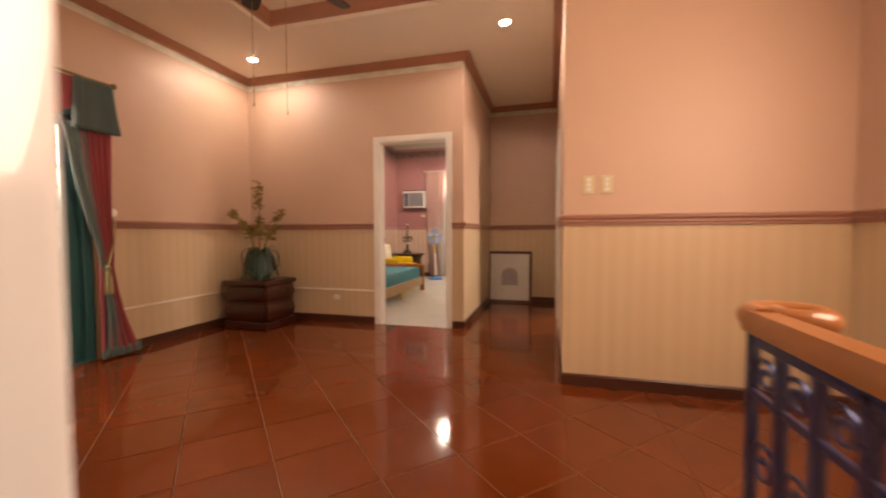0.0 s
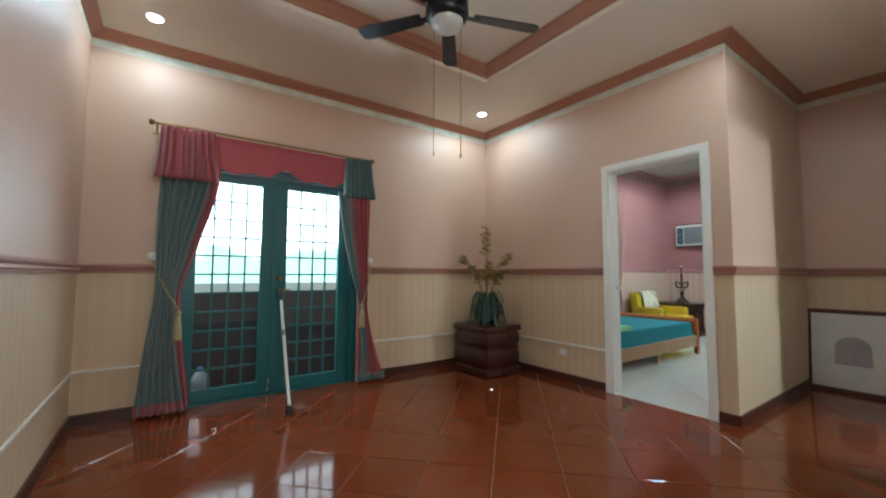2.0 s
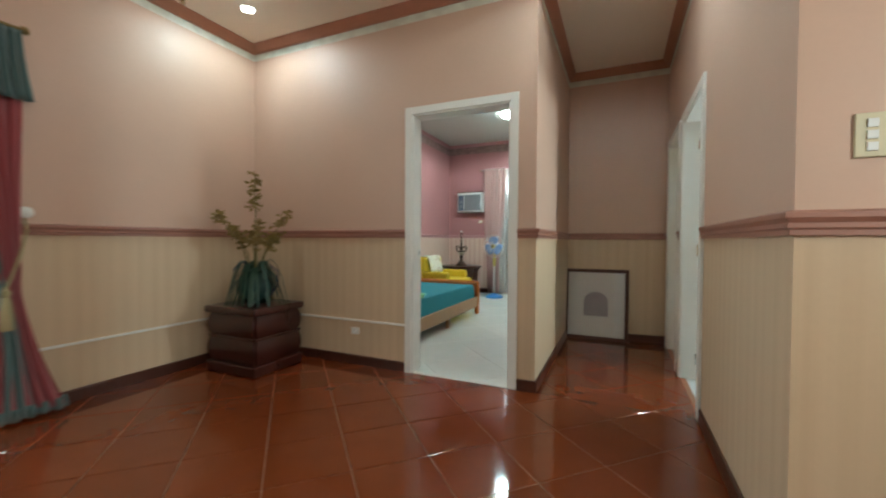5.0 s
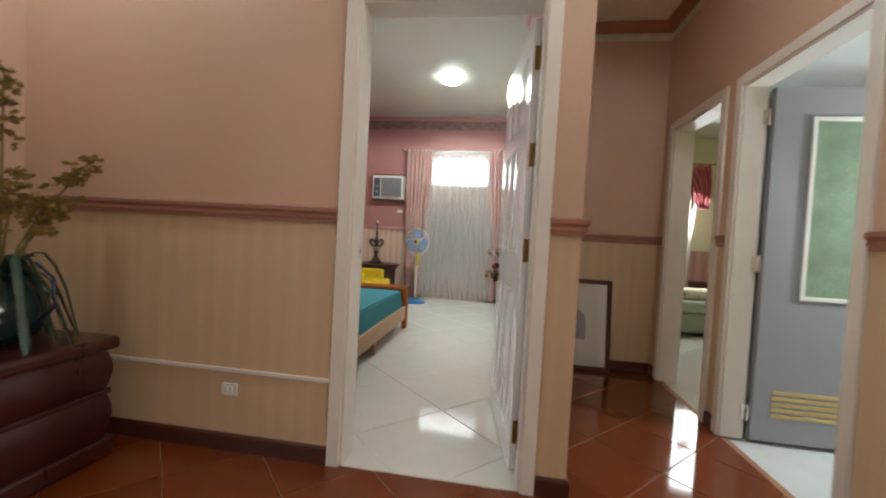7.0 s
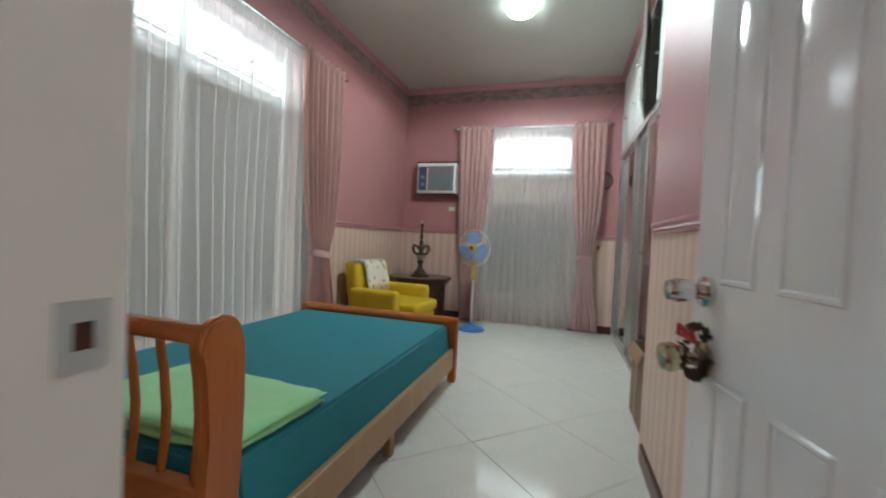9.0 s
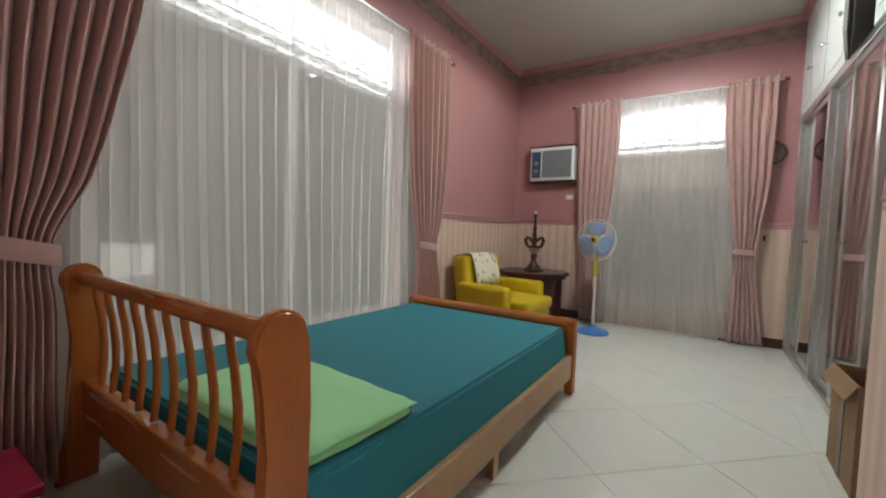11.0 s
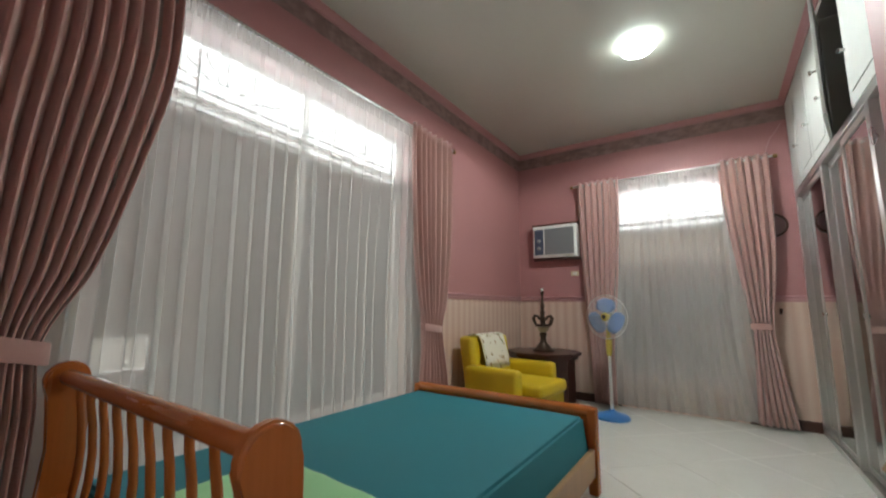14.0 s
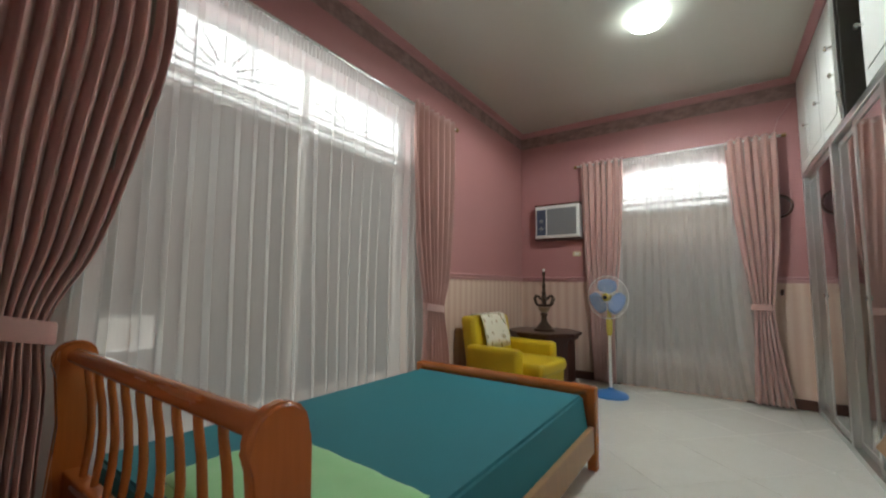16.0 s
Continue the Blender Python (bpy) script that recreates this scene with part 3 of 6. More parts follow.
part("astragal", B(-2.353, 1.508, 0.018, -2.343, 1.552, 2.078, bevel=0.003), TEAL, leaf)
part("slide_bolt", ring_tube(bmesh.new(), [(-2.338, 1.500, 0.02), (-2.338, 1.500, 0.15)], 0.007, 8), CHROME, leaf, "chrome slide bolt", True)

sb = thing("security_bar", (0, 0, 0), "white metal security bar propped under the door lever", "door bar")
part("pole", ring_tube(bmesh.new(), [(-2.27, 1.585, 0.93), (-1.66, 1.535, 0.05)], 0.014), WHITE_PL, sb, "", True)
part("yoke", ring_tube(bmesh.new(), [(-2.30, 1.60, 1.0), (-2.29, 1.59, 0.97), (-2.24, 1.583, 0.87)], [0.014, 0.026, 0.02]), BLACK, sb, "black plastic yoke", True)
part("foot", lathe(bmesh.new(), [(0.034, 0.0), (0.036, 0.02), (0.022, 0.05), (0.016, 0.07)], (-1.655, 1.535, 0.0), 14), BLACK, sb, "black rubber foot", True)
part("collar", ring_tube(bmesh.new(), [(-2.06, 1.568, 0.627), (-2.03, 1.566, 0.585)], 0.018), GREY_PL, sb, "", True)

rod = thing("curtain_rod", (0, 0, 0), "thin brass curtain rod with ball ends over the french door", "curtain rod")
part("rod", ring_tube(bmesh.new(), [(-2.13, 0.53, 2.37), (-2.13, 2.45, 2.37)], 0.011), BRASS, rod, "", True)
part("rear_rod", ring_tube(bmesh.new(), [(-2.20, 0.53, 2.30), (-2.20, 2.45, 2.30)], 0.008), BRASS, rod, "", True)
for y in (0.52, 2.46):
    part("finial", lathe(bmesh.new(), [(0.011, -0.015), (0.02, -0.01), (0.027, 0.005), (0.02, 0.022), (0.006, 0.03)], (-2.13, y, 2.37), 14, "Y"), BRASS, rod, "", True)
for y in (0.56, 1.5, 2.42):
    part("bracket", ring_tube(bmesh.new(), [(XW, y, 2.34), (-2.2, y, 2.325), (-2.13, y, 2.355)], 0.007), BRASS, rod, "", True)
for k in range(7):
    part("ring", lathe(bmesh.new(), [(0.015, -0.004), (0.018, -0.004), (0.018, 0.004), (0.015, 0.004)], (-2.13, 0.60 + k * 0.045, 2.366), 12, "Y", False), BRASS, rod, "", True)

cu = thing("curtain", (0, 0, 0), "red and grey-green curtains tied back with gold tassels", "curtain")
cloth_part("left_drape", cloth("x", -2.19, [(2.33, 0.60, 0.98, 0.8), (1.95, 0.60, 0.98, 0.8), (1.45, 0.59, 0.86, 0.9), (1.05, 0.60, 0.76, 1.0), (0.82, 0.58, 0.74, 1.0), (0.4, 0.53, 0.78, 1.0), (0.03, 0.50, 0.84, 1.0)], 7, 0.030, nz=40, seed=1.0), GREEN_CLOTH, cu, "grey-green drape with a red hem")
cloth_part("left_hem", cloth("x", -2.176, [(0.105, 0.498, 0.83, 1.0), (0.022, 0.495, 0.845, 1.0)], 7, 0.031, nz=3, seed=1.0), RED_CLOTH, cu, "red hem")
cloth_part("left_lining", cloth("x", -2.205, [(2.30, 0.93, 1.04, 0.8), (1.9, 0.93, 1.02, 0.8), (1.4, 0.83, 0.89, 0.8), (1.0, 0.73, 0.78, 0.8), (0.6, 0.74, 0.80, 0.8), (0.05, 0.80, 0.87, 0.8)], 2, 0.018, nz=30, seed=2.0), RED_CLOTH, cu, "red lining edge")
cloth_part("right_drape", cloth("x", -2.19, [(2.33, 2.22, 2.47, 0.8), (1.9, 2.22, 2.47, 0.8), (1.4, 2.28, 2.46, 0.9), (0.95, 2.35, 2.46, 1.0), (0.78, 2.34, 2.46, 1.0), (0.4, 2.34, 2.54, 1.0), (0.03, 2.33, 2.66, 1.0)], 5, 0.030, nz=40, seed=3.0), RED_CLOTH, cu, "red drape")
cloth_part("right_lining", cloth("x", -2.17, [(2.0, 2.10, 2.26, 0.7), (1.6, 2.16, 2.29, 0.7), (1.2, 2.25, 2.34, 0.7), (0.9, 2.33, 2.38, 0.7), (0.45, 2.37, 2.45, 0.8), (0.03, 2.36, 2.50, 1.0)], 2, 0.02, nz=30, seed=4.0), GREEN_CLOTH, cu, "grey-green lining edge")
cloth_part("right_hem", cloth("x", -2.170, [(0.10, 2.33, 2.66, 1.0), (0.022, 2.325, 2.67, 1.0)], 5, 0.031, nz=3, seed=3.0), GREEN_CLOTH, cu, "grey-green hem")
cloth_part("left_valance", cloth("x", -2.12, [(2.36, 0.585, 0.98, 0.9), (2.15, 0.575, 1.0, 1.0), (1.93, 0.55, 1.03, 1.3)], 9, 0.022, nz=14, seed=5.0, omega=0.6), RED_CLOTH, cu, "gathered red swag")
cloth_part("right_valance", cloth("x", -2.12, [(2.36, 2.16, 2.44, 0.9), (2.15, 2.15, 2.46, 1.0), (1.95, 2.14, 2.49, 1.3)], 7, 0.022, nz=14, seed=6.0, omega=0.6), GREEN_CLOTH, cu, "gathered grey-green swag")
edge = []
for k in range(41):
    u = k / 40
    y = 0.96 + 1.22 * u
    s = abs(u - 0.5) * 2
    edge.append((y, 2.12 - 0.06 * math.sin(s * math.pi * 1.0) - 0.03 * s + 0.018 * math.cos(u * 8 * math.pi)))
cloth_part("pelmet", prism(bmesh.new(), edge + [(2.18, 2.352), (0.96, 2.352)], -2.150, -2.146, "X"), RED_CLOTH, cu, "flat red pelmet with a scalloped edge", 0)
for a0, a1, z, tz in ((0.57, 0.78, 0.92, 0.85), (2.32, 2.48, 0.90, 0.83)):
    yy = a1 - 0.02 if a0 < 1 else a0 + 0.05
    hook = 0.57 if a0 < 1 else 2.50
    part("tie_cord", ring_tube(bmesh.new(), [(-2.27, hook, 1.27), (-2.2, hook + (0.03 if a0 < 1 else -0.01), 1.18), (-2.14, (hook + yy) / 2, 1.02), (-2.13, yy, tz), (-2.16, yy, tz)], 0.008), TASSEL, cu, "gold tie cord", True)
    part("tie_hook", ring_tube(bmesh.new(), [(XW, hook, 1.27), (-2.26, hook, 1.27), (-2.245, hook, 1.285), (-2.25, hook, 1.30)], 0.01), BRASS, cu, "brass hook", True)
    part("holdback", lathe(bmesh.new(), [(0.012, 0.0), (0.034, 0.004), (0.036, 0.012), (0.026, 0.018), (0.014, 0.022), (0.002, 0.024)], (-2.25, hook, 1.29), 20, "X"), CASING, cu, "cream rosette holdback", True)
    tassel(cu, (-2.13, yy, tz))

# ---- living room: chest, plant, fittings ----
ch = thing("corner_chest", (-1.85, 3.87, 0), "dark rosewood chest with bulging carved tiers", "chest")
ch.matrix_world = pose(-1.82, 3.85, 0) @ Matrix.Diagonal((0.86, 0.92, 1, 1))
part("plinth", B(-0.34, -0.30, 0, 0.34, 0.28, 0.09, bevel=0.015), DARKWOOD, ch)
for z0, z1 in ((0.09, 0.30), (0.31, 0.50)):
    bm = bmesh.new()
    rows = []
    for k in range(9):
        t = k / 8
        b = 0.026 * math.sin(math.pi * t) ** 0.8
        rows.append((0.29 + b, z0 + (z1 - z0) * t))
    rings = [[bm.verts.new((sx * (w + 0.02), sy * (w - 0.02), z)) for sx, sy in ((-1, -1), (1, -1), (1, 0.94), (-1, 0.94))] for w, z in rows]
    for a, b in zip(rings, rings[1:]):
        for i in range(4):
            bm.faces.new((a[i], a[(i + 1) % 4], b[(i + 1) % 4], b[i]))
    bm.faces.new(rings[0][::-1]), bm.faces.new(rings[-1])
    bmesh.ops.bevel(bm, geom=[e for e in bm.edges if abs(e.verts[0].co.z - e.verts[1].co.z) > 1e-4], offset=0.02, segments=2, affect="EDGES")
    part("drawer_tier", bm, DARKWOOD, ch, "", True)
for z in (0.302,):
    part("bead", B(-0.32, -0.28, z - 0.012, 0.32, 0.27, z + 0.012, bevel=0.006), DARKWOOD, ch)
part("top", B(-0.35, -0.31, 0.50, 0.35, 0.29, 0.56, bevel=0.018), DARKWOOD, ch)

VASE = surf("green_vase_glass", (0.018, 0.045, 0.04), 0.08, var=0.3, coat=0.4)
LEAF = surf("dark_green_leaf", (0.018, 0.06, 0.035), 0.4, var=0.4, scale=20)
STEM = surf("dry_brown_stem", (0.19, 0.16, 0.05), 0.7, var=0.3)
FLOWER = surf("dried_mustard_flower", (0.33, 0.23, 0.065), 0.8, var=0.5, scale=40)
pl = thing("flower_arrangement", (-1.83, 3.85, 0.56), "dried yellow flowers and drooping leaves in a glass vase", "plant")
part("vase", lathe(bmesh.new(), [(0.07, 0), (0.09, 0.005), (0.14, 0.06), (0.165, 0.13), (0.15, 0.20), (0.11, 0.25), (0.10, 0.27), (0.12, 0.29), (0.112, 0.292), (0.09, 0.27), (0.09, 0.24)], (0, 0, 0), 24), VASE, pl, "dark green glass vase", True)
part("wire_handle", ring_tube(bmesh.new(), [(-0.15, -0.02, 0.08), (-0.23, -0.03, 0.18), (-0.24, -0.03, 0.30), (-0.16, -0.02, 0.37), (-0.08, 0, 0.33)], 0.006), IRON, pl, "", True)
part("wire_handle", ring_tube(bmesh.new(), [(0.15, 0.02, 0.08), (0.24, 0.03, 0.17), (0.23, 0.03, 0.29), (0.15, 0.02, 0.35)], 0.006), IRON, pl, "", True)
rng = random.Random(4)
for k in range(46):
    a = rng.uniform(0, 2 * math.pi)
    L, up = rng.uniform(0.18, 0.38), rng.uniform(0.05, 0.16)
    bm, rows = bmesh.new(), []
    for i in range(8):
        t = i / 7
        r = 0.03 + L * t * 0.75
        z = 0.27 + up * math.sin(math.pi * min(1, t * 1.1)) - 0.30 * t ** 2.2 * rng.uniform(0.9, 1.1)
        w = 0.014 * (1 - t) ** 0.5 + 0.003
        c, s = math.cos(a), math.sin(a)
        rows.append([bm.verts.new((r * c - w * s, r * s + w * c, z)), bm.verts.new((r * c, r * s, z + 0.006)), bm.verts.new((r * c + w * s, r * s - w * c, z))])
    for p, q in zip(rows, rows[1:]):
        bm.faces.new((p[0], p[1], q[1], q[0])), bm.faces.new((p[1], p[2], q[2], q[1]))
    part("leaf", bm, LEAF, pl, "", True)
sprays = [(0.0, 0.0, 1.15), (-0.12, -0.22, 0.80), (0.10, 0.22, 0.84), (0.05, -0.08, 0.66), (-0.08, 0.10, 0.74), (0.15, 0.04, 0.62), (-0.16, -0.06, 0.68), (0.03, 0.15, 0.58)]
for sx, sy, h in sprays:
    tip = Vector((sx * 1.2, sy * 1.25, h))
    pts = [Vector((sx * 0.1, sy * 0.1, 0.2)), Vector((sx * 0.45, sy * 0.4, 0.2 + (h - 0.2) * 0.5)), tip]
    st = part("stem", ring_tube(bmesh.new(), pts, [0.006, 0.005, 0.003], 6), STEM, pl, "", True)
    bm = bmesh.new()
    for i in range(int(16 + 18 * h)):
        t = rng.uniform(0.35, 1.0)
        base = pts[1].lerp(tip, t)
        o = base + Vector((rng.uniform(-1, 1), rng.uniform(-1, 1), rng.uniform(-0.6, 0.6))) * (0.035 + 0.05 * (1 - t))
        for j in range(5):
            ang = rng.uniform(0, 6.28)
            d = Vector((math.cos(ang), math.sin(ang), rng.uniform(-0.5, 0.7))).normalized()
            e = d.orthogonal().normalized() * 0.015
            f = d * rng.uniform(0.024, 0.044)
            bm.faces.new([bm.verts.new(o), bm.verts.new(o + f * 0.6 + e), bm.verts.new(o + f), bm.verts.new(o + f * 0.6 - e)])
    part("blossom", bm, FLOWER, st, "dried mustard blossoms")


def plate(at, axis, out, w, h, slots, label, name="light_switch", category="switch", material=BEIGE_PL, group=""):
    """A wall plate with buttons; axis is the wall's normal and out its sign."""
    ob = thing(name, at, label, category, group=group)

    def put(nm, a0, a1, z0, z1, d0, d1, m, bev):
        d0, d1 = sorted((out * d0, out * d1))
        part(nm, B(*((d0, a0, z0, d1, a1, z1) if axis == "x" else (a0, d0, z0, a1, d1, z1)), bevel=bev), m, ob)
    put("plate", -w / 2, w / 2, -h / 2, h / 2, 0, 0.009, material, 0.003)
    for a0, a1, z0, z1 in slots:
        put("button", a0, a1, z0, z1, 0.009, 0.014, WHITE_PL, 0.001)
    return ob


three = [(-0.012, 0.012, z - 0.012, z + 0.012) for z in (-0.033, 0.0, 0.033)]
plate((1.785, YE, 1.43), "y", -1, 0.075, 0.125, three, "beige three-button switch plate on the wall", group="hall switches")
plate((1.905, YE, 1.43), "y", -1, 0.075, 0.125, three, "beige three-button switch plate on the wall", group="hall switches")
plate((-1.04, YN, 0.305), "y", -1, 0.085, 0.06, [(-0.02, -0.004, -0.016, 0.016), (0.004, 0.02, -0.016, 0.016)], "white power outlet low on the wall", "power_outlet", "outlet", WHITE_PL)
plate((-1.63, BN, 1.545), "y", -1, 0.10, 0.06, [(-0.025, 0.025, -0.015, 0.015)], "beige switch plate below the air conditioner")

pic = thing("framed_picture", (0.905, 6.13, 0), "dark framed picture with a wide white mat leaning on the wall", "picture")
pic.matrix_world = pose(0.905, 6.13, 0, -7, 0, 0)
for x0, z0, x1, z1 in ((-0.345, 0, -0.305, 0.81), (0.305, 0, 0.345, 0.81), (-0.305, 0, 0.305, 0.04), (-0.305, 0.77, 0.305, 0.81)):
    part("frame", B(x0, -0.012, z0, x1, 0.018, z1, bevel=0.005), BASE, pic)
part("mat_board", B(-0.305, 0.002, 0.04, 0.305, 0.012, 0.77), MAT_BOARD, pic, "white mat board")
arch = [(-0.13, 0.27), (0.13, 0.27)] + [(0.13 * math.cos(a), 0.43 + 0.13 * math.sin(a) * 0.9) for a in [math.pi * k / 12 for k in range(13)]]
part("print", prism(bmesh.new(), arch, -0.002, 0.002, "Y"), PRINT, pic, "grey arched print")
cover = part("cover_glass", B(-0.305, -0.006, 0.04, 0.305, -0.004, 0.77), GLASS, pic)
cover.visible_shadow = False

# ---- ceiling fan and downlights ----
DARKFAN = surf("black_fan_metal", (0.012, 0.012, 0.014), 0.35, 0.3)
cf = thing("ceiling_fan", (-0.22, 2.08, 0), "black five-blade ceiling fan with a frosted light bowl", "ceiling fan")
part("canopy", lathe(bmesh.new(), [(0.065, 3.195), (0.065, 3.16), (0.05, 3.12), (0.02, 3.10)], (0, 0, 0), 20), DARKFAN, cf, "", True)
part("downrod", lathe(bmesh.new(), [(0.013, 3.12), (0.013, 2.92)], (0, 0, 0), 12), DARKFAN, cf, "", True)
part("motor", lathe(bmesh.new(), [(0.03, 2.95), (0.10, 2.935), (0.135, 2.90), (0.14, 2.82), (0.125, 2.79), (0.10, 2.775)], (0, 0, 0), 28), DARKFAN, cf, "", True)
part("light_bowl", lathe(bmesh.new(), [(0.105, 2.775), (0.10, 2.755), (0.075, 2.73), (0.035, 2.715), (0.002, 2.712)], (0, 0, 0), 24), surf("frosted_bowl", (0.62, 0.62, 0.58), 0.3), cf, "frosted glass light bowl", True)
for k in range(5):
    a = radians(214 + 72 * k)
    bm = bmesh.new()
    box(bm, 0.12, -0.02, -0.006, 0.22, 0.02, 0.002)
    outline = [(0.18, -0.045), (0.60, -0.06), (0.64, -0.045), (0.65, 0.0), (0.64, 0.045), (0.60, 0.06), (0.18, 0.045)]
    prism(bm, outline, 0.003, 0.011)
    bmesh.ops.rotate(bm, verts=bm.verts, cent=(0, 0, 0), matrix=Matrix.Rotation(radians(10), 3, "X"))
    bmesh.ops.rotate(bm, verts=bm.verts, cent=(0, 0, 0), matrix=Matrix.Rotation(a, 3, "Z"))
    bmesh.ops.translate(bm, verts=bm.verts, vec=(0, 0, 2.83))
    part("blade", bm, DARKFAN, cf, "", True)
for x, y, z in ((-0.12, -0.02, 1.95), (0.08, 0.05, 1.90)):
    ch_ = part("pull_chain", ring_tube(bmesh.new(), [(x, y, 2.78), (x, y, z)], 0.0022, 6), BRASS, cf, "thin pull chain")
    part("chain_knob", lathe(bmesh.new(), [(0.002, 0.0), (0.007, -0.01), (0.005, -0.025)], (x, y, z), 8), BRASS, ch_, "", True)

LAMP_FACE = glow("downlight_face", COOL, 90)
for x, y in ((-1.85, 0.52), (-1.77, 3.73), (1.1, 3.7)):
    dl = thing("downlight", (x, y, ZC), "small lit round recessed ceiling light", "ceiling light", group="recessed downlights")
    part("trim_ring", lathe(bmesh.new(), [(0.05, 0.0), (0.062, 0.0), (0.062, -0.006), (0.05, -0.010), (0.045, -0.004)], (0, 0, 0), 24, "Z", False), WHITE_PL, dl, "", True)
    part("lens", lathe(bmesh.new(), [(0.045, -0.004), (0.040, -0.012), (0.025, -0.018), (0.001, -0.020)], (0, 0, 0), 24), LAMP_FACE, dl, "glowing lens")

# ---- stair rail ----
sr = thing("stair_railing", (0, 0, 0), "blue-black wrought iron railing with an orange wooden handrail", "railing")
bm = bmesh.new()
prism(bm, [(2.055 - 0.04, 0.84), (2.055 - 0.042, 0.87), (2.055 - 0.03, 0.892), (2.055 + 0.03, 0.892), (2.055 + 0.042, 0.87), (2.055 + 0.04, 0.84)], 0.13, 1.06, "Y")
part("handrail", bm, RAILWOOD, sr, "orange varnished wooden handrail", True)
pts = [(2.055, 1.04, 0.868)]
for k in range(26):
    t = k / 25
    a, r = radians(180 - 400 * t), 0.095 * (1 - 0.62 * t)
    pts.append((2.15 + r * math.cos(a), 1.10 + r * math.sin(a) * 0.9, 0.868))
part("volute", ring_tube(bmesh.new(), pts, [0.034] * 12 + [0.032] * 15, 12), RAILWOOD, sr, "scrolled handrail end", True)
part("top_bar", B(2.043, 0.13, 0.80, 2.067, 1.10, 0.825, bevel=0.003), IRON, sr)
part("bottom_bar", B(2.043, 0.13, 0.08, 2.067, 1.10, 0.105, bevel=0.003), IRON, sr)
part("mid_bar", B(2.047, 0.13, 0.66, 2.063, 1.10, 0.68, bevel=0.003), IRON, sr)
for k in range(8):
    y = 1.09 - k * 0.135
    part("baluster", B(2.043, y - 0.012, 0.0 if k == 0 else 0.10, 2.067, y + 0.012, 0.84, bevel=0.003), IRON, sr)


def scroll(cy, cz, r, turn, flip):
    p = []
    for k in range(22):
        t = k / 21
        a = turn + flip * 2 * math.pi * 1.35 * t
        q = r * (1 - 0.75 * t)
        p.append((2.055, cy + q * math.cos(a), cz + q * math.sin(a)))
    return ring_tube(bmesh.new(), p, 0.006, 6)


for k in range(7):
    y = 1.0225 - k * 0.135
    part("scroll", scroll(y, 0.73, 0.045, 0.5, 1), IRON, sr, "", True)
    part("scroll", scroll(y, 0.50, 0.055, 2.2, -1), IRON, sr, "", True)
    part("scroll", scroll(y, 0.30, 0.055, 0.8, 1), IRON, sr, "", True)
FILM = clear_glass("plastic_film", (0.93, 0.95, 0.98), 0.25, 0.12)
bm = bmesh.new()
rows = []
for k in range(13):
    y = 0.15 + k * 0.0775
    rows.append([bm.verts.new((2.035 + 0.014 * noise.noise((y * 9, z * 9, 3)), y, z + 0.02 * noise.noise((y * 7, z * 5, 9)))) for z in (0.12, 0.25, 0.38, 0.5, 0.62, 0.74, 0.82)])
for a, b in zip(rows, rows[1:]):
    for i in range(6):
        bm.faces.new((a[i], a[i + 1], b[i + 1], b[i]))
fm = part("plastic_wrap", bm, FILM, sr, "crumpled clear plastic wrap", True)
fm.visible_shadow = False

st = structure("stairs", B(2.16, -2.3, -2.2, 3.30, 1.30, -1.9), GROUT, "brick-red tiled stairs going down", "stairs")
for k in range(6):
    part("step", B(2.16, 1.30 - 0.28 * (k + 1), -0.18 * (k + 1) - 0.15, 3.30, 1.30 - 0.28 * k, -0.18 * (k + 1), bevel=0.008), RED_TILE, st)
structure("wall_stairwell", slab("x", 2.07, 2.16, -2.3, 1.30, -2.0, -0.151), LIVING, "salmon wall below the landing", "wall")

# ---- hall: bathroom door ----
bd = thing("bathroom_door", (1.765, 5.085, 0), "grey plastic door standing open, with a framed floral panel", "door")
PVC = surf("grey_pvc", (0.30, 0.31, 0.33), 0.35, var=0.05)
part("door_leaf", B(0.0, -0.034, 0.012, 0.80, 0.006, 2.09, bevel=0.004), PVC, bd)
for x0, z0, x1, z1 in ((0.20, 0.86, 0.225, 1.92), (0.56, 0.86, 0.585, 1.92), (0.225, 0.86, 0.56, 0.885), (0.225, 1.895, 0.56, 1.92)):
    part("panel_frame", B(x0, -0.044, z0, x1, -0.034, z1, bevel=0.003), WHITE_PL, bd, "white moulded frame")
part("decor_panel", B(0.225, -0.038, 0.885, 0.56, -0.0345, 1.895), surf("floral_panel", (0.30, 0.42, 0.30), 0.3, var=0.8, scale=7), bd, "pale green floral panel")
for k in range(5):
    part("louvre_slat", B(0.10, -0.040, 0.16 + k * 0.034, 0.55, -0.0345, 0.182 + k * 0.034, bevel=0.002), surf("yellow_louvre", (0.55, 0.42, 0.16), 0.5) if k == 0 else bpy.data.materials["yellow_louvre"], bd, "yellowish louvre slat")
for z in (0.17, 1.06, 1.92):
    h = part("hinge", B(-0.05, -0.020, z - 0.045, -0.002, -0.012, z + 0.045, bevel=0.002), CHROME, bd, "steel hinge")
    part("hinge_pin", ring_tube(bmesh.new(), [(-0.022, -0.024, z - 0.05), (-0.022, -0.024, z + 0.05)], 0.006, 8), CHROME, bd, "", True)


# ---- bedroom door leaf ----
LEAF_TURN = 98.0
dr = thing("bedroom_door", (0.371, BS + 0.008, 0), "glossy white panelled door standing wide open", "door", LEAF_TURN)
DW = 0.78


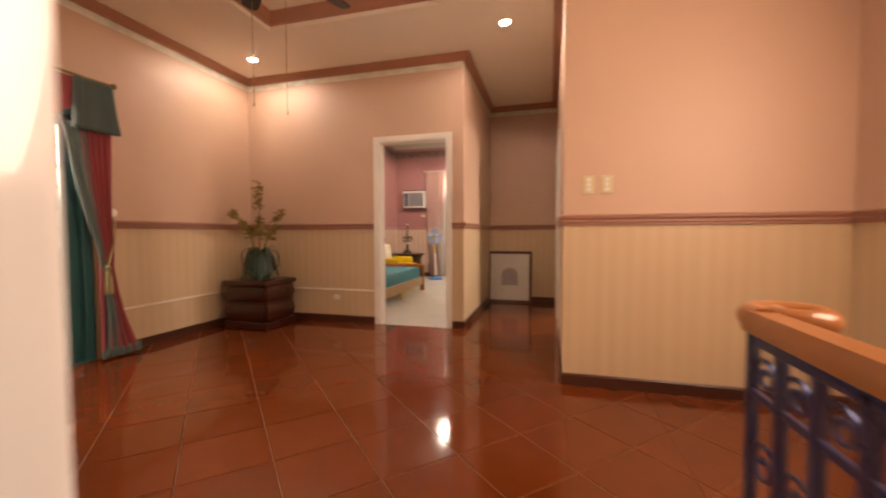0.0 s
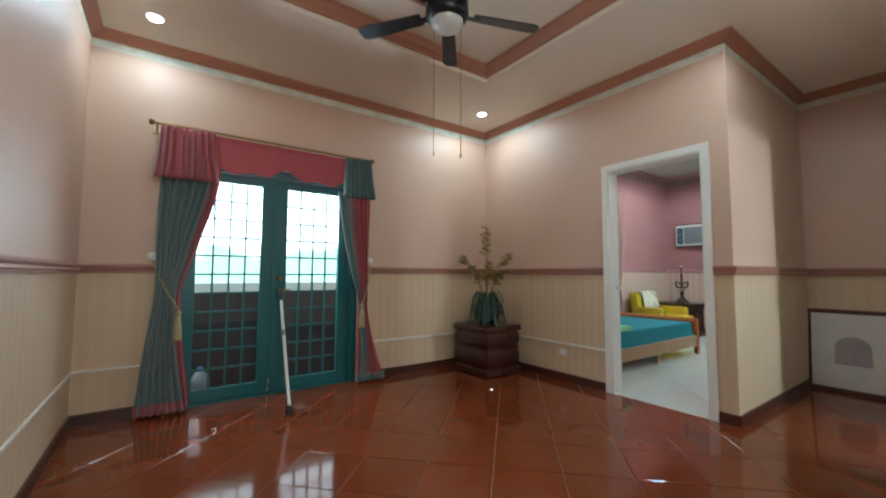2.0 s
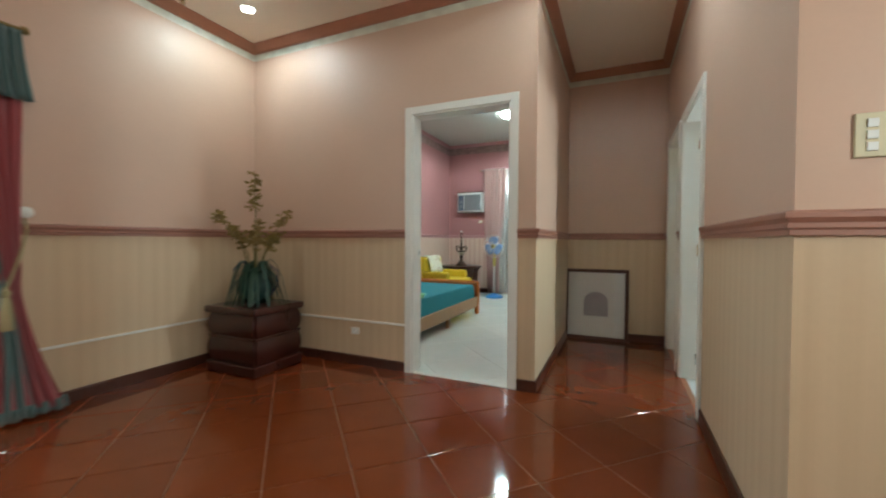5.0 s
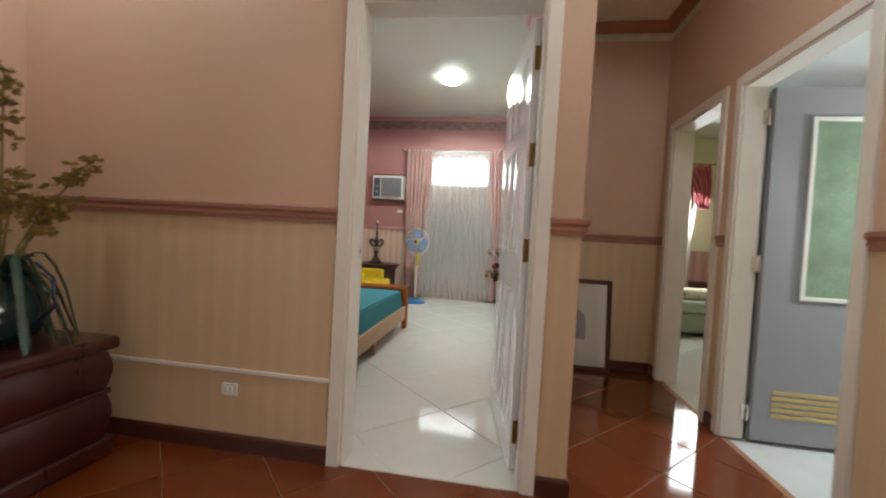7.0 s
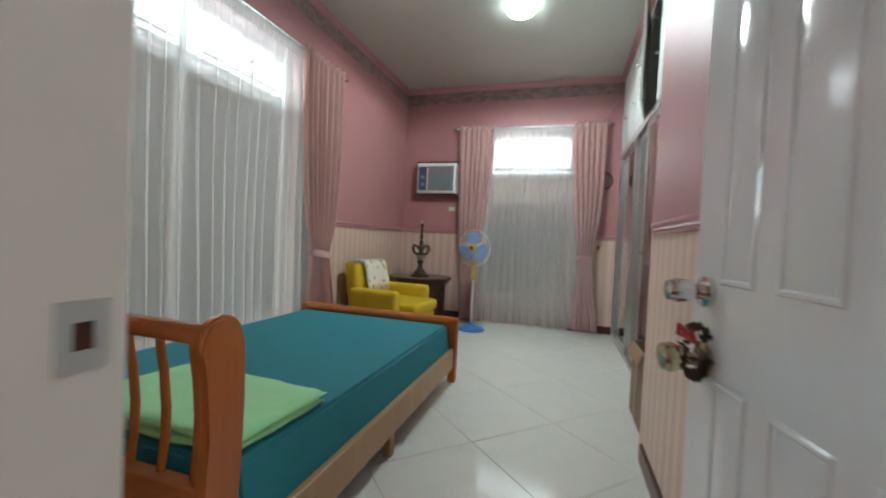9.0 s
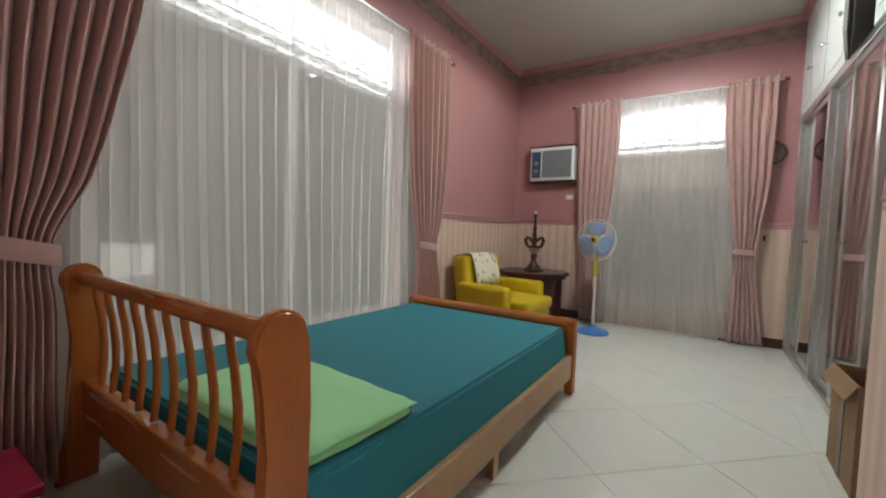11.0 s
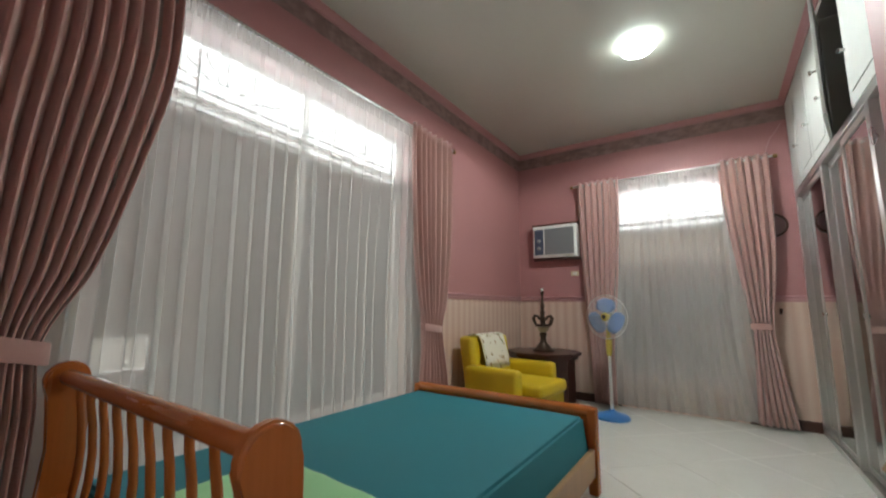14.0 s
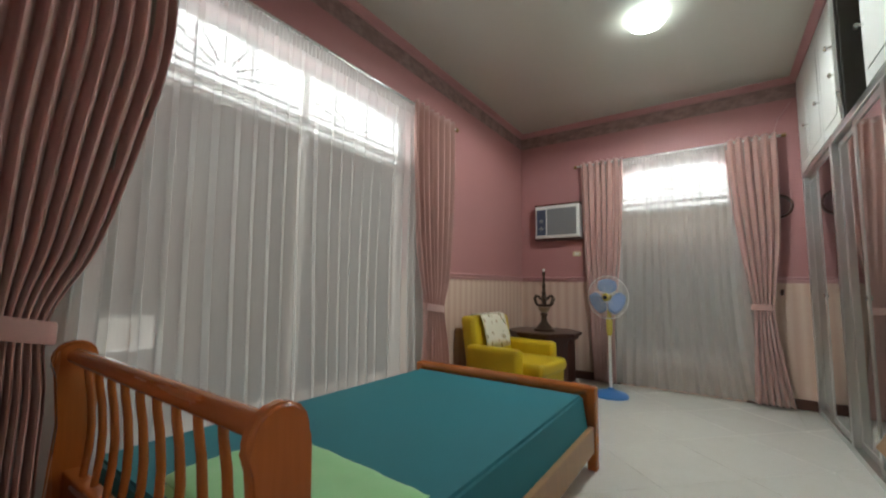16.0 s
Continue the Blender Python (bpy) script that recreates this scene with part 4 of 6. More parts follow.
def raised(x0, z0, x1, z1):
    """A raised field with a sloping margin."""
    bm = bmesh.new()
    rings = [[bm.verts.new((x, y, z)) for x, z in ((x0 + i, z0 + i), (x1 - i, z0 + i), (x1 - i, z1 - i), (x0 + i, z1 - i))] for i, y in ((0, 0.036), (0.004, 0.041), (0.010, 0.041), (0.014, 0.0365), (0.034, 0.0435))]
    for a, b in zip(rings, rings[1:]):
        for k in range(4):
            bm.faces.new((a[k], a[(k + 1) % 4], b[(k + 1) % 4], b[k]))
    bm.faces.new(rings[-1])
    return bm


leaf = part("door_leaf", B(0.0, 0.002, 0.012, DW, 0.036, 2.155, bevel=0.003), DOORW, dr)
cols = ((0.12, 0.31), (0.37, 0.50), (0.56, 0.67))
for x0, x1 in cols:
    for z0, z1 in ((0.17, 0.86), (1.05, 1.62), (1.70, 2.02)):
        part("raised_panel", raised(x0, z0, x1, z1), DOORW, leaf, "", True)
for z in (0.20, 1.07, 1.52, 1.97):
    part("hinge", B(-0.006, -0.010, z - 0.055, -0.001, 0.027, z + 0.055), BRASS, dr, "brass hinge leaf")
    bm = B(-0.046, -0.001, z - 0.055, -0.006, 0.0015, z + 0.055)
    for v in bm.verts:
        v.co.y += 0.0030 - 0.1417 * (v.co.x + 0.006)
    part("jamb_hinge", bm, BRASS, dr, "brass hinge leaf on the jamb")
    part("hinge_pin", ring_tube(bmesh.new(), [(-0.008, -0.006, z - 0.058), (-0.008, -0.006, z + 0.058)], 0.0055, 10), BRASS, dr, "", True)
part("deadbolt", lathe(bmesh.new(), [(0.033, 0.036), (0.033, 0.046), (0.02, 0.05), (0.016, 0.06), (0.024, 0.075), (0.026, 0.10), (0.021, 0.118), (0.010, 0.122)], (DW - 0.065, 0, 1.03), 18, "Y"), CHROME, dr, "chrome deadbolt", True)
part("knob", lathe(bmesh.new(), [(0.038, 0.036), (0.038, 0.044), (0.014, 0.05), (0.013, 0.075), (0.026, 0.085), (0.033, 0.105), (0.028, 0.122), (0.012, 0.128)], (DW - 0.065, 0, 0.885), 20, "Y"), surf("pale_brass", (0.62, 0.54, 0.38), 0.2, 1.0), dr, "pale brass round knob", True)
part("back_knob", lathe(bmesh.new(), [(0.038, 0.002), (0.038, -0.006), (0.014, -0.012), (0.013, -0.03), (0.03, -0.045), (0.03, -0.06), (0.012, -0.066)], (DW - 0.065, 0, 0.885), 20, "Y"), CHROME, dr, "", True)
RIBBON = surf("red_ribbon", (0.42, 0.02, 0.02), 0.6)
GARLAND = surf("brown_garland", (0.085, 0.06, 0.03), 0.7, var=0.7, scale=60)
rng = random.Random(9)
bm = bmesh.new()
for k in range(90):
    a = rng.uniform(0, 6.28)
    c = Vector((DW - 0.065 + 0.035 * math.cos(a), 0.055 + rng.uniform(-0.008, 0.012), 0.90 + 0.045 * math.sin(a)))
    d = Vector((math.cos(a) + rng.uniform(-0.6, 0.6), rng.uniform(-0.5, 0.8), math.sin(a) + rng.uniform(-0.6, 0.6))).normalized() * 0.021
    e = d.orthogonal().normalized() * 0.010
    bm.faces.new([bm.verts.new(c), bm.verts.new(c + d * 0.5 + e), bm.verts.new(c + d), bm.verts.new(c + d * 0.5 - e)])
gl = single("knob_garland", bm, GARLAND, "small dry garland with a red ribbon round the knob", "decoration")
gl.matrix_world = pose(0.371, BS + 0.008, 0, 0, 0, LEAF_TURN)
for s in (-1, 1):
    part("ribbon", ring_tube(bmesh.new(), [(DW - 0.065, 0.07, 0.935), (DW - 0.065 + s * 0.03, 0.078, 0.95), (DW - 0.065 + s * 0.04, 0.075, 0.93), (DW - 0.065, 0.07, 0.93)], 0.006, 6), RIBBON, gl, "red ribbon", True)
sp = thing("strike_plate", (DX0 + 0.02, 4.352, 1.02), "steel strike plate set in the door jamb", "door hardware")
for y0, y1, z0, z1 in ((-0.02, -0.008, -0.03, 0.03), (0.008, 0.02, -0.03, 0.03), (-0.008, 0.008, -0.03, -0.012), (-0.008, 0.008, 0.012, 0.03)):
    part("plate", B(0, y0, z0, 0.003, y1, z1), ALU, sp)
# No hole is cut: a thin dark slab carries the hole's shade in its colour.
part("socket", B(0, -0.008, -0.012, 0.001, 0.008, 0.012), BASE, sp, "dark inset standing for the shaded bolt hole")


# ---- bedroom windows and curtains ----
WINF = surf("white_window_frame", (0.70, 0.70, 0.68), 0.4, var=0.05)


def window_w(name, axis, depth, a0, a1, z0, z1, splits, transom, label, bright_gap=None):
    ob = tagged(new(name), label, "window", kind="structure")

    def put(nm, u0, u1, w0, w1, d=0.05, m=WINF):
        v0, v1 = depth - d / 2, depth + d / 2
        return part(nm, B(*((v0, u0, w0, v1, u1, w1) if axis == "x" else (u0, v0, w0, u1, v1, w1))), m, ob)
    put("frame", a0, a0 + 0.05, z0, z1), put("frame", a1 - 0.05, a1, z0, z1)
    put("frame", a0 + 0.05, a1 - 0.05, z0, z0 + 0.05), put("frame", a0 + 0.05, a1 - 0.05, z1 - 0.05, z1)
    put("transom_bar", a0 + 0.05, a1 - 0.05, transom - 0.025, transom + 0.025)
    for s in splits:
        put("mullion", s - 0.03, s + 0.03, z0 + 0.05, transom - 0.025), put("mullion", s - 0.03, s + 0.03, transom + 0.025, z1 - 0.05)
    put("upper_transom_bar", a0 + 0.05, a1 - 0.05, transom + 0.06, transom + 0.10)
    for w0, w1, m in ((z0 + 0.05, transom - 0.025, BRONZE_GLASS), (transom + 0.025, z1 - 0.05, GLASS)):
        # Gap added to the tinted pane so that a bright patch shows through the sheer.
        gap = [bright_gap] if bright_gap and w0 < bright_gap[2] < w1 else []
        bm = slab(axis, depth - 0.0025, depth + 0.0025, a0 + 0.05, a1 - 0.05, w0, w1, gap)
        part("pane", bm, m, ob).visible_shadow = False
    # Thin edging round the added gap.
    if bright_gap:
        for u0, u1, v0, v1 in ((bright_gap[0], bright_gap[1], bright_gap[2] - 0.012, bright_gap[2]), (bright_gap[0], bright_gap[1], bright_gap[3], bright_gap[3] + 0.012), (bright_gap[1], bright_gap[1] + 0.012, bright_gap[2], bright_gap[3])):
            put("bright_gap_frame", u0, u1, v0, v1, 0.02)
    return ob


w1 = window_w("window_1", "x", -2.50, *WA, (6.07,), 2.16, "white framed window with an iron grille behind sheer curtains", (5.05, 5.27, 0.80, 0.95))
w2 = window_w("window_2", "y", 9.66, *NB, (), 2.04, "white framed arched window behind sheer curtains")
arch_r = (NB[1] - NB[0]) / 2
arch_c = (NB[0] + NB[1]) / 2
for s in (-1, 1):
    pts = [(arch_c + s * arch_r, NB[3]), (arch_c + s * arch_r, NB[3] - 0.20)]
    pts += [(arch_c + s * arch_r * math.cos(t), NB[3] - 0.20 + 0.198 * math.sin(t)) for t in [math.pi / 2 * k / 10 for k in range(1, 11)]]
    part("arch_spandrel", prism(bmesh.new(), pts, BN + 0.002, BN + 0.198, "Y"), BEDROOM, w2, "painted arch corner")


GRILLE_IRON = surf("grey_grille_iron", (0.16, 0.16, 0.17), 0.5)


def grille(ob, axis, depth, a0, a1, z0, z1, n):
    """Iron bars with fans of curved rods over the transom."""
    def q(a, z):
        return (depth, a, z) if axis == "x" else (a, depth, z)
    for k in range(n + 1):
        a = a0 + (a1 - a0) * k / n
        part("grille_bar", ring_tube(bmesh.new(), [q(a, z0), q(a, z1)], 0.009, 6), GRILLE_IRON, ob)
    for z in (z0 + 0.06, z0 + 0.14, z1 - 0.02):
        part("grille_bar", ring_tube(bmesh.new(), [q(a0, z), q(a1, z)], 0.009, 6), GRILLE_IRON, ob)
    for c in (a0 + (a1 - a0) * 0.25, a0 + (a1 - a0) * 0.75):
        for t in range(1, 8):
            an = math.pi * t / 8
            part("fan_rod", ring_tube(bmesh.new(), [q(c + 0.08 * math.cos(an), z0 + 0.14 + 0.08 * math.sin(an)), q(c + 0.4 * math.cos(an), z0 + 0.14 + 0.28 * math.sin(an))], 0.007, 6), GRILLE_IRON, ob)


grille(w1, "x", -2.535, WA[0] + 0.05, WA[1] - 0.05, 2.19, 2.60, 6)
grille(w2, "y", 9.70, NB[0] + 0.05, NB[1] - 0.05, 2.06, 2.57, 4)
for k in range(1, 9):
    a = WA[0] + (WA[1] - WA[0]) * k / 9
    part("grille_bar", ring_tube(bmesh.new(), [(-2.535, a, 0.4), (-2.535, a, 2.08)], 0.006, 6), GRILLE_IRON, w1)


def rod_of(axis, plane, a0, a1, z, label, wall):
    ob = thing("curtain_rod", (0, 0, 0), label, "curtain rod")

    def q(d, a, zz):
        return (d, a, zz) if axis == "x" else (a, d, zz)
    part("rod", ring_tube(bmesh.new(), [q(plane, a0, z), q(plane, a1, z)], 0.012), ALU, ob, "", True)
    for a in (a0, a1):
        part("end_cap", lathe(bmesh.new(), [(0.012, -0.02), (0.02, -0.015), (0.02, 0.015), (0.012, 0.02)], q(plane, a, z), 12, "Y" if axis == "x" else "X"), BRASS, ob, "", True)
    for a in (a0 + 0.05, (a0 + a1) / 2, a1 - 0.05):
        part("bracket", ring_tube(bmesh.new(), [q(wall, a, z + 0.02), q((plane + wall) / 2, a, z + 0.03), q(plane, a, z + 0.012)], 0.008, 8), BRASS, ob, "", True)
    return ob


rod_of("x", -2.27, 4.44, 7.68, 2.675, "long silver curtain rod over the wide window", BW)
rod_of("y", 9.44, -1.60, 0.42, 2.64, "silver curtain rod over the arched window", BN)

sh = thing("sheer_curtain", (0, 0, 0), "white sheer curtain drawn across the wide window", "curtain", group="sheer curtains")
cloth_part("sheer", cloth("x", -2.285, [(2.67, 4.74, 7.14, 0.30), (2.5, 4.74, 7.14, 0.55), (1.5, 4.74, 7.13, 1.0), (0.7, 4.74, 7.15, 1.1), (0.02, 4.74, 7.17, 1.2)], 23, 0.034, nz=24, seed=11.0, nu=600, omega=0.85, calm=0.4), SHEER, sh, "", 0)
cloth_part("heading", cloth("x", -2.268, [(2.69, 4.9, 7.08, 1.0), (2.58, 4.9, 7.08, 1.0)], 80, 0.010, nz=3, seed=12.0, nu=360), SHEER, sh, "gathered heading tape", 0)
sh2 = thing("sheer_curtain", (0, 0, 0), "white sheer curtain drawn across the arched window", "curtain", group="sheer curtains")
cloth_part("sheer", cloth("y", 9.455, [(2.63, -1.28, 0.14, 0.35), (2.45, -1.28, 0.14, 0.6), (1.4, -1.28, 0.12, 1.0), (0.6, -1.28, 0.14, 1.1), (0.03, -1.29, 0.20, 1.2)], 16, 0.032, nz=24, seed=13.0, nu=380, omega=0.85, calm=0.5), SHEER, sh2, "", 0)
cloth_part("heading", cloth("y", 9.438, [(2.65, -1.12, -0.03, 1.0), (2.57, -1.12, -0.03, 1.0)], 34, 0.006, nz=3, seed=14.0, nu=220), SHEER, sh2, "gathered heading tape", 0)


def pink_drape(axis, plane, rows, folds, seed, label, tie, hook, sag=0.0, amp=0.036, tall=0.06):
    ob = thing("drape", (0, 0, 0), label, "curtain", group="dusty pink drapes")
    cloth_part("cloth", cloth(axis, plane, rows, folds, amp, nz=44, seed=seed, nu=int(folds * 12), sharp=0.85, omega=0.12, calm=0.25), PINK_CLOTH, ob)
    if tie:
        a0, a1, z, d = tie
        part("tie_back", band(axis, plane, a0, a1, z, tall, d, sag), PINK_CLOTH, ob, "matching tie-back", True)
    if hook:
        part("tie_hook", ring_tube(bmesh.new(), hook, 0.012, 8), BASE, ob, "dark tie hook", True)
    return ob


pink_drape("x", -2.25, [(2.70, 4.50, 5.17, 1.0), (2.2, 4.50, 5.17, 1.0), (1.7, 4.50, 5.08, 1.0), (1.25, 4.54, 4.97, 0.9), (0.97, 4.60, 4.85, 0.8), (0.7, 4.58, 4.86, 0.9), (0.3, 4.55, 4.86, 1.0), (0.02, 4.53, 4.87, 1.0)], 11, 21.0, "dusty pink drape tied back beside the bed", (4.53, 4.875, 1.00, 0.055), None, -0.08, 0.032, 0.085)
pink_drape("x", -2.25, [(2.70, 6.97, 7.60, 1.0), (2.2, 6.98, 7.61, 1.0), (1.6, 7.03, 7.58, 1.0), (1.15, 7.11, 7.52, 0.9), (0.92, 7.17, 7.45, 0.8), (0.5, 7.14, 7.54, 0.9), (0.02, 7.12, 7.60, 1.0)], 8, 22.0, "dusty pink drape tied back beside the armchair", (7.155, 7.465, 0.94, 0.05), None, -0.04, 0.04)
pink_drape("y", 9.42, [(2.67, -1.54, -1.04, 1.0), (2.2, -1.53, -1.05, 1.0), (1.4, -1.50, -1.10, 1.0), (0.7, -1.45, -1.17, 1.0), (0.03, -1.42, -1.17, 1.0)], 7, 23.0, "dusty pink drape hanging loose behind the fan", None, None)
pink_drape("y", 9.42, [(2.67, -0.06, 0.36, 1.0), (2.2, -0.04, 0.36, 1.0), (1.6, 0.02, 0.34, 1.0), (1.15, 0.08, 0.29, 0.9), (0.92, 0.11, 0.27, 0.8), (0.6, 0.10, 0.30, 0.9), (0.03, 0.08, 0.38, 1.0)], 6, 24.0, "dusty pink drape tied back beside the wardrobe", (0.09, 0.265, 0.95, 0.05), [(0.34, BN, 1.08), (0.34, 9.50, 1.08), (0.34, 9.47, 1.12)])

# ---- bed ----
bed = thing("bed", (0, 0, 0), "honey wood sleigh bed with a teal fitted sheet", "bed")
HY0 = 4.96


def sleigh():
    """The side outline of a sleigh post, rolled over at the top and flared at the foot."""
    north = [(4.975, 0.0), (4.980, 0.2), (4.998, 0.45), (5.003, 0.65), (4.999, 0.78)]
    roll = [(4.930 + 0.068 * math.cos(t), 0.826 + 0.066 * math.sin(t)) for t in [radians(-12 + 21 * k) for k in range(11)]]
    south = [(4.876, 0.772), (4.892, 0.71), (4.894, 0.58), (4.884, 0.42), (4.874, 0.22), (4.842, 0.0)]
    return north + roll + south


for x0, x1 in ((-0.922, -0.885), (-2.255, -2.212)):
    bm = prism(bmesh.new(), sleigh(), x0, x1, "X")
    bmesh.ops.bevel(bm, geom=[e for e in bm.edges if abs(e.verts[0].co.x - e.verts[1].co.x) < 1e-5], offset=0.009, segments=3, affect="EDGES")
    part("head_post", bm, HONEY, bed, "scrolled head post", True)
HX = wood("honey_rail_wood", (0.37, 0.10, 0.018), (0.53, 0.165, 0.034), 0.25, (0.08, 1, 1))
part("head_rail", ring_tube(bmesh.new(), [(-2.212, 4.93, 0.832), (-0.922, 4.93, 0.832)], 0.029, 18), HX, bed, "round top rail", True)
part("head_lower_rail", B(-2.212, 4.918, 0.25, -0.922, 4.972, 0.418, bevel=0.008), HX, bed)
for k in range(10):
    x = -0.993 - 0.1205 * k
    pts = [(x, 4.946, 0.425), (x, 4.956, 0.52), (x, 4.957, 0.60), (x, 4.948, 0.70), (x, 4.936, 0.77), (x, 4.932, 0.815)]
    bm = ring_tube(bmesh.new(), pts, [0.0115, 0.0125, 0.0125, 0.012, 0.0115, 0.0115], 10)
    part("spindle", bm, HONEY, bed, "", True)
part("foot_rail", ring_tube(bmesh.new(), [(-2.20, 7.09, 0.475), (-0.86, 7.09, 0.475)], 0.034, 14), HX, bed, "round foot rail", True)
part("foot_board", B(-2.18, 7.075, 0.16, -0.88, 7.105, 0.46, bevel=0.004), HX, bed)
for x0, x1 in ((-0.885, -0.825), (-2.235, -2.175)):
    part("foot_post", B(x0, 7.055, 0, x1, 7.125, 0.50, bevel=0.012), HONEY, bed)
for x0, x1 in ((-0.868, -0.838), (-2.222, -2.192)):
    part("side_rail", B(x0, HY0 + 0.05, 0.115, x1, 7.055, 0.27, bevel=0.005), PALEWOOD, bed, "pale wooden side rail")
for x in (-0.88, -2.18):
    part("middle_leg", B(x, 5.93, 0, x + 0.035, 5.98, 0.12, bevel=0.004), PALEWOOD, bed)
part("slat_base", B(-2.19, HY0 + 0.05, 0.235, -0.87, 7.05, 0.26), PALEWOOD, bed)
bm = box(bmesh.new(), -2.185, HY0 + 0.04, 0.262, -0.872, 7.052, 0.450)
for v in bm.verts:
    if v.co.z > 0.4 and v.co.x > -1.5:
        v.co.x -= 0.030
bmesh.ops.bevel(bm, geom=[e for e in bm.edges if max(v.co.z for v in e.verts) > 0.4], offset=0.014, segments=4, affect="EDGES")
part("mattress", bm, TEAL_SHEET, bed, "mattress in a teal fitted sheet")

tw = thing("folded_towel", (-1.30, 5.245, 0.450), "lime green towel folded in layers on the bed", "towel", -4)
for k, (w, d, z, h, sh_) in enumerate(((0.37, 0.225, 0.0, 0.034, 0.0), (0.372, 0.222, 0.031, 0.034, 0.008))):
    bm = bmesh.new()
    n, m = 36, 24
    top, bot = [], []
    for i in range(n + 1):
        ra, rb = [], []
        for j in range(m + 1):
            u, v = 2 * i / n - 1, 2 * j / m - 1
            u, v = math.copysign(1 - (1 - abs(u)) ** 1.6, u), math.copysign(1 - (1 - abs(v)) ** 1.6, v)
            e = min(1.0, (abs(u) ** 12 + abs(v) ** 12) ** (1 / 12))
            s = math.sqrt(max(0.0, 1 - e ** 16))
            x = w * u * (1 - 0.012 * v * v) + sh_ + 0.010 * noise.noise((v * 2.0, k * 3.0, 1.0))
            y = d * v * (1 + 0.05 * u) + 0.03 * u * (1 - v) * 0.5 + 0.014 * noise.noise((u * 2.2, k * 3.0, 4.0))
            rum = 0.010 * noise.noise((u * 2.6, v * 1.8, k * 5.0)) + 0.004 * noise.noise((u * 7, v * 5, k + 9.0))
            ra.append(bm.verts.new((x, y, z + h * (0.5 + 0.5 * s) + (rum * s if k else 0))))
            rb.append(bm.verts.new((x, y, z + h * (0.5 - 0.5 * s))))
        top.append(ra), bot.append(rb)
    for g in (top, bot):
        for i in range(n):
            for j in range(m):
                bm.faces.new((g[i][j], g[i + 1][j], g[i + 1][j + 1], g[i][j + 1]))
    bmesh.ops.remove_doubles(bm, verts=list(bm.verts), dist=0.0004)
    part("layer", bm, LIME, tw, "", True)

bag = bmesh.new()
bmesh.ops.create_icosphere(bag, subdivisions=3, radius=1)
for v in bag.verts:
    n_ = 1 + 0.22 * noise.noise(v.co * 2.2)
    v.co = Vector((v.co.x * 0.16 * n_ - 1.95, v.co.y * 0.14 * n_ + 5.25, max(0.0, v.co.z * 0.11 * n_ + 0.09)))
single("plastic_bag", bag, WHITE_PL, "crumpled white plastic bag on the floor under the bed", "bag", smooth=True)

pb = thing("storage_box", (-2.02, 4.60, 0), "white storage box with a deep pink lid", "box")
part("body", B(-0.17, -0.13, 0, 0.17, 0.13, 0.19, bevel=0.006), WHITE_PL, pb)
part("lid", B(-0.18, -0.14, 0.19, 0.18, 0.14, 0.23, bevel=0.008), surf("pink_lid", (0.45, 0.03, 0.08), 0.4), pb, "deep pink lid")

# ---- armchair ----
ac = thing("armchair", (-1.84, 8.16, 0), "mustard yellow vinyl armchair with a printed cloth over its back", "armchair", -4)


def cushion(x0, y0, z0, x1, y1, z1, r=0.05, lean=0.0):
    bm = box(bmesh.new(), x0, y0, z0, x1, y1, z1)
    bmesh.ops.bevel(bm, geom=list(bm.edges), offset=r, segments=5, profile=0.6, affect="EDGES")
    if lean:
        for v in bm.verts:
            v.co.x -= lean * (v.co.z - z0)
    return bm


part("base", cushion(-0.28, -0.36, 0.12, 0.34, 0.36, 0.32, 0.03), YELLOW, ac, "", True)
part("seat_cushion", cushion(-0.24, -0.30, 0.31, 0.40, 0.30, 0.43, 0.05), YELLOW, ac, "", True)
part("backrest", cushion(-0.34, -0.36, 0.12, -0.18, 0.36, 0.82, 0.06, 0.16), YELLOW, ac, "", True)
for y0, y1 in ((-0.44, -0.31), (0.31, 0.44)):
    part("arm", cushion(-0.32, y0, 0.12, 0.24, y1, 0.56, 0.05), YELLOW, ac, "", True)
for x in (-0.24, 0.26):
    for y in (-0.3, 0.3):
        part("leg", lathe(bmesh.new(), [(0.014, 0), (0.022, 0.12)], (x, y, 0), 10), BASE, ac, "dark leg")


def leaf_print(name, ground, leaf_a, leaf_b):
    """Cotton printed with scattered leaves."""
    m, n, l, p = nodes_of(name)
    co = n.new("ShaderNodeTexCoord").outputs["Object"]
    vo = n.new("ShaderNodeTexVoronoi")
    vo.inputs["Scale"].default_value = 17
    mp = n.new("ShaderNodeMapping")
    mp.inputs["Scale"].default_value, mp.inputs["Rotation"].default_value = (1, 1, 0.6), (0.6, 0, 0)
    l.new(co, mp.inputs["Vector"])
    l.new(mp.outputs[0], vo.inputs["Vector"])
    wob = math_node(n, l, "MULTIPLY", noise_node(n, l, co, 60, 3), 0.35)
    mask = math_node(n, l, "LESS_THAN", math_node(n, l, "ADD", vo.outputs["Distance"], wob), 0.44)
    sep = n.new("ShaderNodeSeparateColor")
    l.new(vo.outputs["Color"], sep.inputs[0])
    l.new(mix_node(n, l, mask, ground, mix_node(n, l, sep.outputs[0], leaf_a, leaf_b)), p.inputs["Base Color"])
    p.inputs["Roughness"].default_value = 0.85
    bump_node(n, l, noise_node(n, l, co, 200, 3), 0.15, p)
    return m


